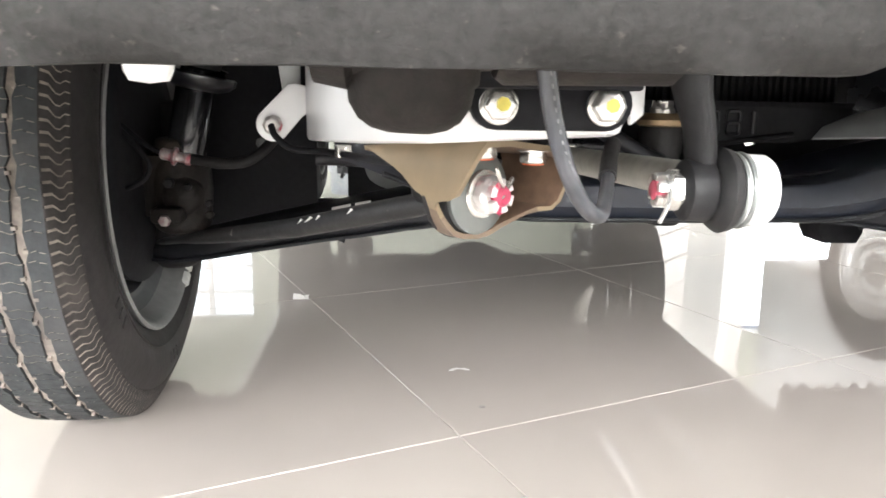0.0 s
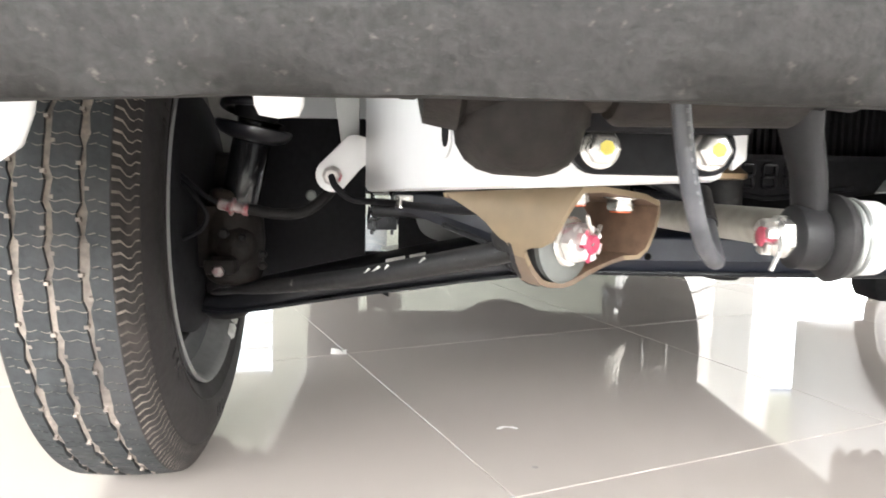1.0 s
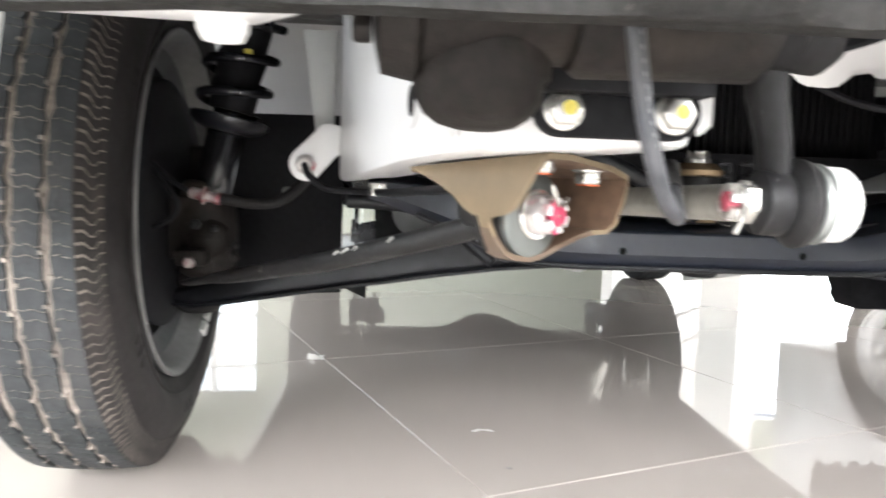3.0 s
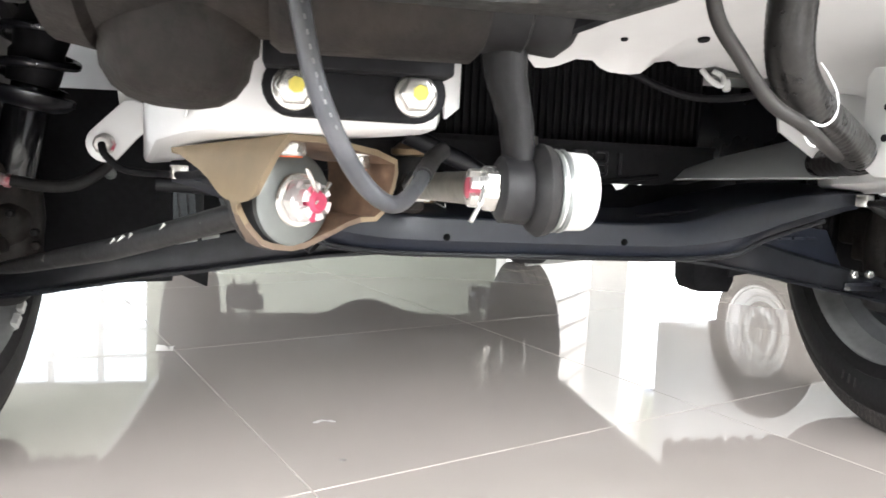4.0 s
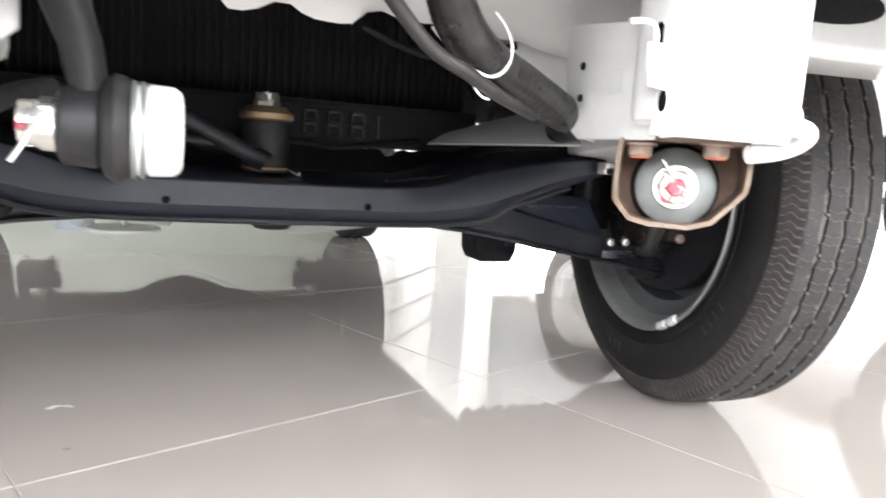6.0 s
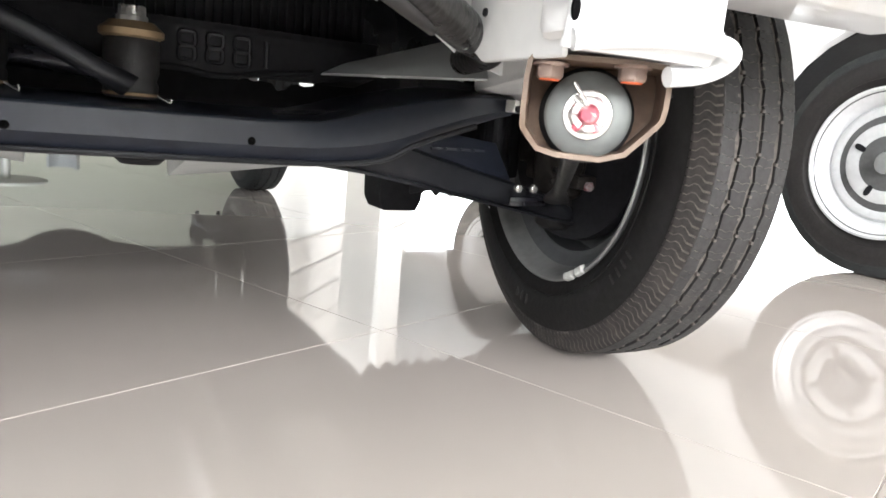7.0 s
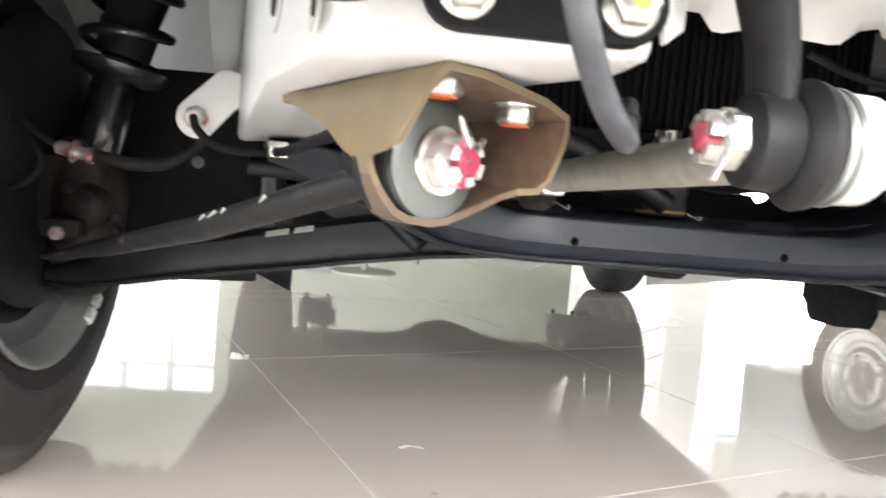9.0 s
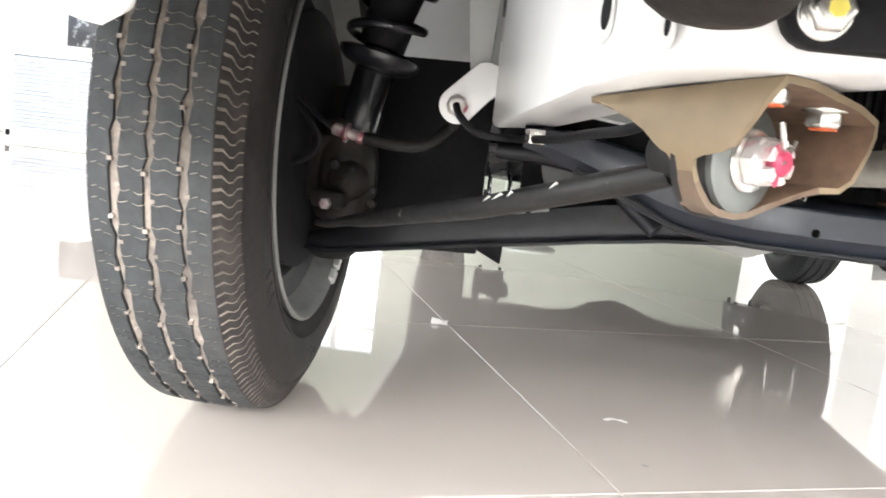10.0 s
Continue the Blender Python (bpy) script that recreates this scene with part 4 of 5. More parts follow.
        rings.append([p + (a * math.cos(k) + b * math.sin(k)) * 0.0050 for k in [2 * math.pi * j / 10 for j in range(10)]])
    coil.loft(rings)
    part("coil_spring", coil, BLACK, ob, "black coil spring")
    part("bump_stop", Solid().lathe(c + d * 0.012, d, [(0, 0.024), (0.03, 0.027), (0.035, 0.024), (0.06, 0.028), (0.066, 0.0245), (0.14, 0.029)], 24), MATT, ob, "", angle=50)
    part("paint_mark", Solid().box(q((-0.497, 1.103, 0.452)), (0.009, 0.004, 0.009)), YELLOW, ob, "yellow paint mark", 0.001)
    return ob


both(strut)


# ear plate with the brake pipe union on the left rail
def ear(q, side):
    s = Solid().prism([q(p) for p in [(-0.386, 1.018, 0.372), (-0.400, 1.018, 0.3755), (-0.408, 1.018, 0.3745)] + [(-0.4235 + 0.0168 * math.cos(radians(a)), 1.018, 0.3355 + 0.0168 * math.sin(radians(a))) for a in range(140, 311, 17)] + [(-0.396, 1.018, 0.342), (-0.386, 1.018, 0.350)]], (0, 0.005, 0))
    ob = part("hose_bracket", s, WHITE, truck, "white ear-shaped brake hose bracket", 0.0015)
    part("hose_union", Solid().lathe(q((-0.4235, 1.017, 0.335)), (0, -1, 0), [(0, 0.0100), (0.003, 0.0100), (0.004, 0.0085), (0.010, 0.0080), (0.012, 0.006)], 8), PALEPAINT, ob, "plated union with red paint", 0.0006)
    part("hose_union", Solid().lathe(q((-0.534, 1.050, 0.3015)), Vector(q((-0.50, 1.05, 0.2945))) - Vector(q((-0.534, 1.05, 0.3015))), [(-0.010, 0.0035), (-0.008, 0.0060), (0.000, 0.0062), (0.003, 0.0066), (0.004, 0.0095), (0.0065, 0.0098), (0.0075, 0.0056), (0.016, 0.0054), (0.017, 0.0068), (0.022, 0.0064)], 12), UNION, ob, "plated union with red paint", 0.0004)
    part("brake_hose", Solid().tube([q(p) for p in ((-0.512, 1.05, 0.298), (-0.480, 1.045, 0.294), (-0.452, 1.045, 0.298), (-0.430, 1.06, 0.318), (-0.4235, 1.03, 0.335))], 0.0058, 12), RUBBER, ob, "black rubber brake hose")
    part("brake_pipe", Solid().tube([q(p) for p in ((-0.4235, 1.006, 0.335), (-0.418, 0.998, 0.325), (-0.402, 1.0, 0.313), (-0.372, 1.0, 0.311), (-0.34, 0.93, 0.3125), (-0.318, 0.85, 0.316), (-0.298, 0.80, 0.320), (-0.280, 0.775, 0.332))], 0.0034, 10), MATT, ob)
    part("pipe_clip", Solid().box(q((-0.352, 0.968, 0.314)), (0.014, 0.012, 0.012), (0, 0, 20)), BRIGHT, ob, "", 0.0012)
    return ob


both(ear)


# steering box on the left rail
s = Solid()
s.lathe((-0.346, 0.622, 0.418), (1, 0, 0), [(0, 0.034), (0.003, 0.047), (0.018, 0.050), (0.021, 0.046), (0.040, 0.046), (0.060, 0.042), (0.09, 0.040), (0.12, 0.038), (0.158, 0.037), (0.166, 0.034), (0.168, 0.028)], 36)
s.lathe((-0.300, 0.626, 0.3485), (0.04, 0.03, 1), [(0, 0.010), (0.002, 0.018), (0.006, 0.024), (0.013, 0.0285), (0.022, 0.030), (0.024, 0.032), (0.05, 0.033), (0.10, 0.033)], 36)
s.lathe((-0.262, 0.612, 0.400), (1, 0, 0), [(0, 0.026), (0.004, 0.029), (0.080, 0.028), (0.084, 0.024)], 28)
box = part("steering_box", s, CAST, truck, "dark brown cast steering box", 0.0, angle=45)
for k in range(5):
    a = 2.2 + k * 0.62
    part("cover_bolt", Solid().hexagon((-0.346, 0.622 + 0.041 * math.cos(a), 0.418 - 0.041 * math.sin(a)), (-1, 0, 0), 0.0060, 0.008), CAST, box, "", 0.0006)
flange = Solid()
ring = []
for c, a0 in ((-0.254, 90), (-0.196, -90)):
    ring += [(c + 0.0140 * math.cos(radians(a0 + 180 * i / 10)), 0.658, 0.3630 + 0.0140 * math.sin(radians(a0 + 180 * i / 10))) for i in range(11)]
flange.prism(ring, (0, 0.009, 0))
flange.box((-0.224, 0.655, 0.388), (0.086, 0.02, 0.036))
part("mounting_flange", flange, MATT, box, "black mounting flange", 0.002)
for bx in (-0.253, -0.197):
    b = Solid().lathe((bx, 0.658, 0.3620), (0, -1, 0), [(0, 0.0104), (0.0025, 0.0104), (0.003, 0.0094)], 28)
    b.hexagon((bx, 0.6555, 0.3620), (0, -1, 0), 0.0088, 0.0085)
    bolt = part("bolt", b, BRIGHT, box, "large plated bolt with yellow paint mark", 0.0007)
    part("paint_mark", Solid().lathe((bx + 0.001, 0.6474, 0.3625), (0, -1, 0), [(0, 0.0040), (0.0008, 0.0036)], 7), YELLOW, box, "yellow paint mark")
tabp = Solid().prism([(-0.181, 0.664, 0.352), (-0.174, 0.664, 0.358), (-0.174, 0.664, 0.384), (-0.186, 0.664, 0.384)], (0, 0.005, 0))
part("rail_end_tab", tabp, WHITE, truck, "white welded tab", 0.001)

# pitman arm, its ball joint and the drag link
arm = Solid()
arm.loft([[Vector(c) + Vector((0.8 * w * math.cos(a), 0.85 * d * math.sin(a), 0)) for a in [2 * math.pi * i / 20 for i in range(20)]] for c, w, d in
          [((-0.147, 0.652, 0.312), 0.0085, 0.013), ((-0.147, 0.650, 0.335), 0.0095, 0.013), ((-0.150, 0.648, 0.352), 0.0105, 0.012), ((-0.157, 0.645, 0.372), 0.0125, 0.013), ((-0.160, 0.642, 0.395), 0.014, 0.014), ((-0.160, 0.640, 0.45), 0.016, 0.016)]])
arm.lathe((-0.158, 0.648, 0.320), (1, 0, 0), [(0, 0.013), (0.002, 0.0160), (0.014, 0.0168), (0.016, 0.015)], 28)
arm.lathe((-0.166, 0.640, 0.408), (1, 0, 0), [(-0.02, 0.018), (-0.016, 0.026), (0.012, 0.0275), (0.014, 0.025), (0.030, 0.0265), (0.036, 0.022), (0.040, 0.012)], 28)
for dz in (0.0, 0.009):
    part("wiring", Solid().tube([(-0.136, 0.628, 0.392 + dz), (-0.118, 0.603, 0.400 + dz), (-0.085, 0.575, 0.425 + dz), (-0.05, 0.55, 0.46 + dz)], 0.0036, 8), MATT, truck, "black wiring")
pit = part("pitman_arm", arm, FORGED, truck, "dark forged pitman arm", angle=50)
part("dust_boot", Solid().lathe((-0.1430, 0.648, 0.320), (1, 0, 0), [(0, 0.014), (0.002, 0.0195), (0.006, 0.0225), (0.010, 0.0215), (0.013, 0.018)], 32), RUBBER, pit, "black rubber dust boot", angle=50)
part("joint_housing", Solid().lathe((-0.1300, 0.648, 0.320), (1, 0, 0), [(0, 0.016), (0.001, 0.0188), (0.0036, 0.0192), (0.0041, 0.0182), (0.0054, 0.0182), (0.0059, 0.0192), (0.0155, 0.0188), (0.018, 0.0172), (0.019, 0.015), (0.019, 0.0)], 40), CAP, pit, "white plated ball joint housing", angle=40)
for rx in (-0.1312, -0.1278):
    part("clamp_ring", Solid().lathe((rx, 0.648, 0.320), (1, 0, 0), [(0, 0.0188), (0.0004, 0.0200), (0.0014, 0.0203), (0.0022, 0.0200), (0.0026, 0.0188)], 40), STEEL, pit, "steel boot clamp ring", angle=50)
n = Solid().castle((-0.1580, 0.648, 0.320), (-1, 0, 0), 0.0108, 0.0090, 0.0048)
part("castle_nut", n, BRIGHT, pit, "bright plated castle nut", angle=30)
part("stud_end", Solid().lathe((-0.163, 0.648, 0.320), (-1, 0, 0), [(0, 0.0050), (0.006, 0.0056), (0.0090, 0.0052), (0.0098, 0.004)], 18), DULLRED, pit, "stud end daubed with red paint")
part("cotter_pin", Solid().tube([(-0.166, 0.640, 0.322), (-0.168, 0.636, 0.314), (-0.173, 0.633, 0.305)], 0.0011, 8), BRIGHT, pit)
dl = Solid().rod((-0.126, 0.664, 0.320), (-0.146, 0.950, 0.311), 0.0115, n=20)
link = part("drag_link", dl, TUBE, truck, "grey galvanised drag link tube")
part("lock_nut", Solid().hexagon((-0.145, 0.944, 0.311), (-0.033, 0.286, -0.009), 0.0155, 0.016), BRIGHT, link, "bright plated lock nut", 0.001)
part("rod_end", Solid().lathe((-0.149, 0.985, 0.285), (0, 0, 1), [(0, 0.008), (0.004, 0.013), (0.02, 0.013), (0.028, 0.010), (0.036, 0.008)], 24), CAST, link, "", angle=45)


def track_rod_end(x, y):
    b = Solid().lathe((x, y, 0.288), (0, 0, 1), [(0, 0.019), (0.003, 0.0220), (0.012, 0.0225), (0.016, 0.0208), (0.022, 0.0228), (0.046, 0.0228), (0.050, 0.0215)], 28)
    ob = part("track_rod_end", b, RUBBER, truck, "black track rod end", angle=45)
    part("collar", Solid().lathe((x, y, 0.338), (0, 0, 1), [(0, 0.022), (0.002, 0.0262), (0.007, 0.0262), (0.011, 0.021), (0.014, 0.018)], 28), GOLD, ob, "tan plated collar", angle=45)
    nn = Solid().castle((x, y, 0.351), (0, 0, 1), 0.0130, 0.0080, 0.0060)
    part("castle_nut", nn, BRIGHT, ob, "plated castle nut", angle=30)
    part("ring", Solid().lathe((x, y, 0.2905), (0, 0, 1), [(0, 0.0220), (0.0016, 0.0226), (0.003, 0.0220)], 28), GOLD, ob, "brass ring")
    part("cotter_pin", Solid().tube([(x + 0.02, y - 0.012, 0.292), (x + 0.03, y - 0.017, 0.287), (x + 0.030, y - 0.018, 0.291)], 0.0008, 6), BRIGHT, ob)
    return ob


track_rod_end(-0.018, 1.052)
track_rod_end(-0.132, 1.075)
part("idler_arm", Solid().loft([[Vector(c) + Vector((w * math.cos(a) * 0.6, w * math.sin(a), w * math.cos(a) * 0.8)) for a in [2 * math.pi * i / 14 for i in range(14)]] for c, w in (((-0.150, 1.015, 0.358), 0.010), ((-0.093, 1.014, 0.334), 0.009), ((-0.045, 1.020, 0.309), 0.0085), ((-0.020, 1.035, 0.298), 0.011))]), ARMBLACK, truck, "black forged idler arm", angle=50)
part("relay_rod", Solid().tube([(-0.30, 1.13, 0.318), (-0.13, 1.10, 0.316), (-0.05, 1.082, 0.312), (-0.018, 1.062, 0.308)], 0.0095, 14), BLACK, truck, "black steering relay rod")

# radiator behind the crossmember
rad = Solid().loft([[(x, 1.108, 0.3185 if x < 0.2 else 0.330), (x, 1.108, 0.360), (x, 1.102, 0.366), (x, 1.17, 0.366), (x, 1.17, 0.32)] for x in (-0.34, -0.2, 0.0, 0.10, 0.16, 0.232)])
tank = part("radiator", rad, MATT, truck, "black radiator with a ribbed core", 0.002)
core = Solid().box((-0.055, 1.150, 0.452), (0.565, 0.02, 0.20))
part("radiator_core", core, MATT, tank, "black radiator core")
fin_mesh = mesh_of("fin", Solid().box((0, 0, 0), (0.0022, 0.010, 0.184)), MATT)
for k in range(62):
    part("fin", fin_mesh, None, tank, m=pose(-0.334 + k * 0.0091, 1.136, 0.459))
def rounded_loop(cx, cz, w, h):
    """Points of a closed rounded rectangle on the tank's face."""
    return [(cx + w * math.copysign(abs(math.cos(a)) ** 0.5, math.cos(a)), 1.1065, cz + h * math.copysign(abs(math.sin(a)) ** 0.5, math.sin(a))) for a in [2 * math.pi * i / 16 for i in range(17)]]


for k, cx in enumerate((0.006, 0.036, 0.062, 0.088, 0.112)):
    if k in (0, 4):
        part("embossed_mark", Solid().tube([(cx, 1.1065, 0.329), (cx, 1.1065, 0.340), (cx, 1.1065, 0.354)], 0.0026, 6), ARMBLACK, tank)
        continue
    for cz in (0.3345, 0.3485):
        part("embossed_mark", Solid().tube(rounded_loop(cx, cz, 0.0075, 0.0065), 0.0022, 6), ARMBLACK, tank)
part("lip", Solid().tube([(-0.34, 1.106, 0.318), (-0.1, 1.106, 0.316), (0.02, 1.105, 0.320), (0.06, 1.105, 0.316), (0.10, 1.105, 0.321), (0.16, 1.105, 0.329)], 0.003, 8), MATT, tank)

# white front floor pan with a wavy cut edge
def pan():
    s = Solid()
    rows, rnd = [], random.Random(8)
    n = 40
    for i in range(n + 1):
        x = -0.105 + 0.405 * i / n
        wave = (0.020 * abs(math.sin(i * 0.43)) + 0.004 * math.sin(i * 1.7) - 0.010) * (1 if 2 < i < 16 else 0.3)
        fold = abs(math.sin(i * 0.43 + 0.4)) ** 0.55 * (1 if 2 < i < 13 else 0.25)
        y1 = 0.857 + 0.62 * max(0, min(x, 0.12) - 0.015) + wave
        z1 = 0.4165 + 0.09 * max(0, min(x, 0.12) - 0.015) - 0.12 * max(0, x - 0.13)
        rows.append([(x, 0.535, 0.515), (x, 0.62, 0.482), (x, 0.70, 0.457), (x, 0.78, 0.431), (x, y1 - 0.018, z1 + 0.006), (x, y1, z1 + 0.004 - 0.012 * fold), (x, y1 + 0.003, z1 + 0.006 - 0.012 * fold), (x, y1 - 0.014, z1 + 0.010), (x, 0.78, 0.436), (x, 0.70, 0.462), (x, 0.62, 0.487), (x, 0.535, 0.520)])
    s.loft(rows)
    return s


pan_ob = part("front_floor_pan", pan(), WHITE, truck, "white pressed floor pan with a wavy edge", angle=50)


for hx, hy, hz, w in ((-0.060, 0.792, 0.4284, 0.011), (-0.025, 0.812, 0.4256, 0.008), (0.03, 0.80, 0.4275, 0.013)):
    part("pressed_hole", Solid().lathe((hx, hy, hz), (0, -0.20, -1), [(-0.0010, w * 0.34), (0.0008, w * 0.3)], 16), MATT, pan_ob, "small dark hole")


def right_front():
    plate = Solid().loft([[(x0, y0, z), (x0 + 0.045, y0 - 0.008, z), (x1, y1, z), (x1, y1 + 0.005, z), (x0 + 0.045, y0 - 0.003, z), (x0, y0 + 0.005, z)] for z, x0, y0, x1, y1 in
                          ((0.338, 0.146, 0.668, 0.236, 0.654), (0.346, 0.147, 0.667, 0.242, 0.652), (0.368, 0.150, 0.668, 0.243, 0.656), (0.400, 0.152, 0.672, 0.243, 0.660), (0.403, 0.166, 0.672, 0.243, 0.660), (0.55, 0.168, 0.690, 0.243, 0.679))])
    ob = part("tow_plate", plate, WHITE, truck, "white welded front plate", 0.0012)
    tab = Solid().prism([(0.1400, 0.6665, 0.365), (0.155, 0.666, 0.363), (0.155, 0.668, 0.390), (0.1385, 0.669, 0.390), (0.1380, 0.668, 0.378)], (0, 0.003, 0))
    oval = [(0.1495 + 0.0026 * math.cos(a), 0.6655, 0.3575 + 0.0062 * math.sin(a)) for a in [2 * math.pi * i / 16 for i in range(16)]]
    part("oval_hole", Solid().prism(oval, (0, 0.0015, 0)), VOID, ob, "dark oval hole in the plate")
    part("notch", Solid().prism([(0.1425, 0.6690, 0.3905), (0.1475, 0.6690, 0.3905), (0.1475, 0.6690, 0.4000), (0.1455, 0.6690, 0.4020), (0.1425, 0.6690, 0.4000)], (0, 0.002, 0)), VOID, ob, "dark notch above the tab")
    part("folded_flange", Solid().tube([(0.126, 0.672, 0.4000), (0.134, 0.671, 0.4012), (0.1405, 0.670, 0.4000), (0.1425, 0.669, 0.3945), (0.1425, 0.669, 0.3885)], 0.0018, 10), WHITE, ob, "small folded flange")
    part("torn_tab", tab, WHITE, ob, "", 0.0005)
    part("rolled_edge", Solid().tube([(0.148, 0.664, 0.342), (0.175, 0.655, 0.346), (0.206, 0.648, 0.349), (0.233, 0.645, 0.3485), (0.246, 0.649, 0.345), (0.247, 0.657, 0.339), (0.238, 0.664, 0.334), (0.220, 0.668, 0.331)], 0.0058, 14), WHITE, ob, "rolled white edge")
    side = Solid().prism([(0.158, 0.690, 0.408), (0.150, 0.775, 0.414), (0.152, 0.783, 0.408), (0.168, 0.800, 0.345), (0.172, 0.790, 0.336), (0.162, 0.690, 0.336)], (0.006, 0.002, 0))
    sp = part("side_plate", side, PLATE, truck, "grey-white side plate with two small holes", 0.0015)
    for z in (0.364, 0.386):
        part("hole", Solid().lathe((0.1578, 0.767, z), (-1, 0.05, 0), [(0, 0.0028), (0.0012, 0.0026), (0.0012, 0.0016)], 12), MATT, sp, "small hole")
    for z, h in ((0.362, 0.007), (0.404, 0.009)):
        part("dark_slot", Solid().prism([(0.1575, 0.684, z - h), (0.1565, 0.698, z - h * 0.6), (0.1565, 0.698, z + h * 0.6), (0.1575, 0.684, z + h)], (-0.0015, 0, 0)), MATT, sp)
    beam_ = Solid().loft([[(x, 0.775, 0.418 + k), (x, 0.768, 0.428 + k), (x, 0.775, 0.475), (x, 0.85, 0.475), (x, 0.85, 0.416 + k)] for x, k in ((0.27, -0.002), (0.40, 0.0), (0.55, 0.004), (0.68, 0.008))])
    cp = part("front_cross_panel", beam_, WHITE, truck, "white pressed cross panel", 0.003)
    part("seam", Solid().tube([(0.29, 0.7675, 0.434), (0.31, 0.7675, 0.432), (0.33, 0.7675, 0.4275)], 0.0012, 6), MATT, cp)
    ring = [(0.37 + 0.075 * math.cos(a), 0.7665, 0.462 + 0.018 * math.sin(a)) for a in [2 * math.pi * i / 24 for i in range(24)]]
    part("oval_opening", Solid().prism(ring, (0, 0.003, 0)), MATT, cp, "dark oval opening")


right_front()

# white valance behind the bumper's lip, with a plastic plug
val = Solid().loft([[(x, 0.532, 0.402), (x, 0.534, zb), (x, 0.560, zb + 0.002), (x, 0.60, zb + 0.012), (x, 0.60, 0.412)] for x, zb in ((-0.74, 0.380), (-0.60, 0.3775), (-0.45, 0.3758), (-0.385, 0.3748), (-0.372, 0.3785), (-0.35, 0.386), (-0.338, 0.396), (-0.334, 0.4015))])
part("valance", val, WHITE, truck, "white valance behind the bumper", 0.002)
part("plug", Solid().lathe((-0.394, 0.552, 0.3790), (0, 0, -1), [(0, 0.009), (0.006, 0.0085), (0.0095, 0.0068), (0.0105, 0.0)], 20), TIE, truck, "white plastic plug")

# pale inner wing sheet behind the crossmember's end
wing = Solid().loft([[(0.150, 1.045, 0.328), (0.185, 1.075, 0.342), (0.232, 1.098, 0.354), (0.232, 1.104, 0.354), (0.18, 1.081, 0.339), (0.150, 1.05, 0.326)],
                     [(0.230, 1.005, 0.333), (0.245, 1.035, 0.352), (0.270, 1.055, 0.370), (0.270, 1.061, 0.370), (0.24, 1.042, 0.348), (0.230, 1.01, 0.331)],
                     [(0.305, 0.960, 0.338), (0.310, 0.98, 0.365), (0.320, 1.00, 0.390), (0.320, 1.006, 0.390), (0.306, 0.986, 0.361), (0.305, 0.965, 0.336)]])
part("inner_wing_sheet", wing, PRIMER, truck, "pale grey inner wing sheet", angle=60)
part("inner_wing_sheet", Solid().loft([[flip(p) for p in r] for r in ([(0.230, 1.005, 0.333), (0.27, 1.075, 0.395), (0.27, 1.081, 0.395), (0.230, 1.01, 0.331)], [(0.305, 0.960, 0.338), (0.32, 1.01, 0.42), (0.32, 1.016, 0.42), (0.305, 0.965, 0.336)])]), PRIMER, truck, "pale grey inner wing sheet", angle=60)

part("inner_wing_upper", Solid().prism([(0.190, 0.945, 0.425), (0.275, 0.925, 0.435), (0.278, 0.925, 0.338), (0.235, 0.935, 0.352), (0.200, 0.945, 0.378)], (0, 0.004, 0)), PLATE, truck, "grey inner wing panel", 0.0008)

# hoses
part("drain_hose", Solid().tube([(-0.262, 0.552, 0.47), (-0.258, 0.554, 0.42), (-0.251, 0.557, 0.38), (-0.243, 0.564, 0.350), (-0.228, 0.583, 0.324), (-0.212, 0.606, 0.313), (-0.196, 0.650, 0.319), (-0.180, 0.700, 0.333), (-0.172, 0.722, 0.337)], 0.0037, 14), HOSE, truck, "grey rubber drain hose bent in a loop")
drain = smooth([(-0.258, 0.554, 0.42), (-0.251, 0.557, 0.38), (-0.243, 0.564, 0.350), (-0.228, 0.583, 0.324)], 14)
for k in range(6, len(drain) - 3, 2):
    d = (drain[k + 1] - drain[k]).normalized()
    side = (Vector((0.25, -1, 0)) - d * d.dot(Vector((0.25, -1, 0)))).normalized()
    c = drain[k] + side * 0.0036
    part("print_mark", Solid().rod(c - d * 0.0009, c + d * 0.0009, 0.00042, n=6, soft=0.0002), GUARD, truck)
part("hose_end", Solid().tube([(-0.1905, 0.668, 0.3240), (-0.180, 0.700, 0.333), (-0.172, 0.722, 0.337), (-0.1695, 0.729, 0.338)], 0.0049, 14), RUBBER, truck, "thicker black rubber hose end")
hose = part("radiator_hose", Solid().tube([(0.008, 0.660, 0.475), (0.016, 0.684, 0.435), (0.029, 0.700, 0.400), (0.055, 0.715, 0.3775), (0.104, 0.750, 0.366), (0.160, 0.795, 0.355), (0.22, 0.86, 0.352), (0.25, 0.95, 0.35)], 0.0136, 20, ribs=0.010, steps=26), BIGHOSE, truck, "thick worn black radiator hose")
part("thin_hose", Solid().tube([(-0.052, 0.66, 0.47), (-0.034, 0.680, 0.422), (-0.009, 0.690, 0.397), (0.018, 0.698, 0.375), (0.044, 0.703, 0.364), (0.072, 0.722, 0.356), (0.12, 0.765, 0.349)], 0.0043, 12), THINHOSE, truck, "thin dark rubber hose")
tie = Solid().tube([(0.066, 0.722, 0.404), (0.0735, 0.722, 0.396), (0.0755, 0.716, 0.384), (0.069, 0.708, 0.371), (0.058, 0.704, 0.3645), (0.047, 0.704, 0.367), (0.041, 0.708, 0.371)], 0.0008, 8)
tail = Solid().tube([(0.047, 0.705, 0.366), (0.0495, 0.708, 0.358), (0.056, 0.712, 0.3535), (0.062, 0.715, 0.3525)], 0.0007, 8)
part("cable_tie_tail", tail, TIE, truck, "white nylon cable tie tail")
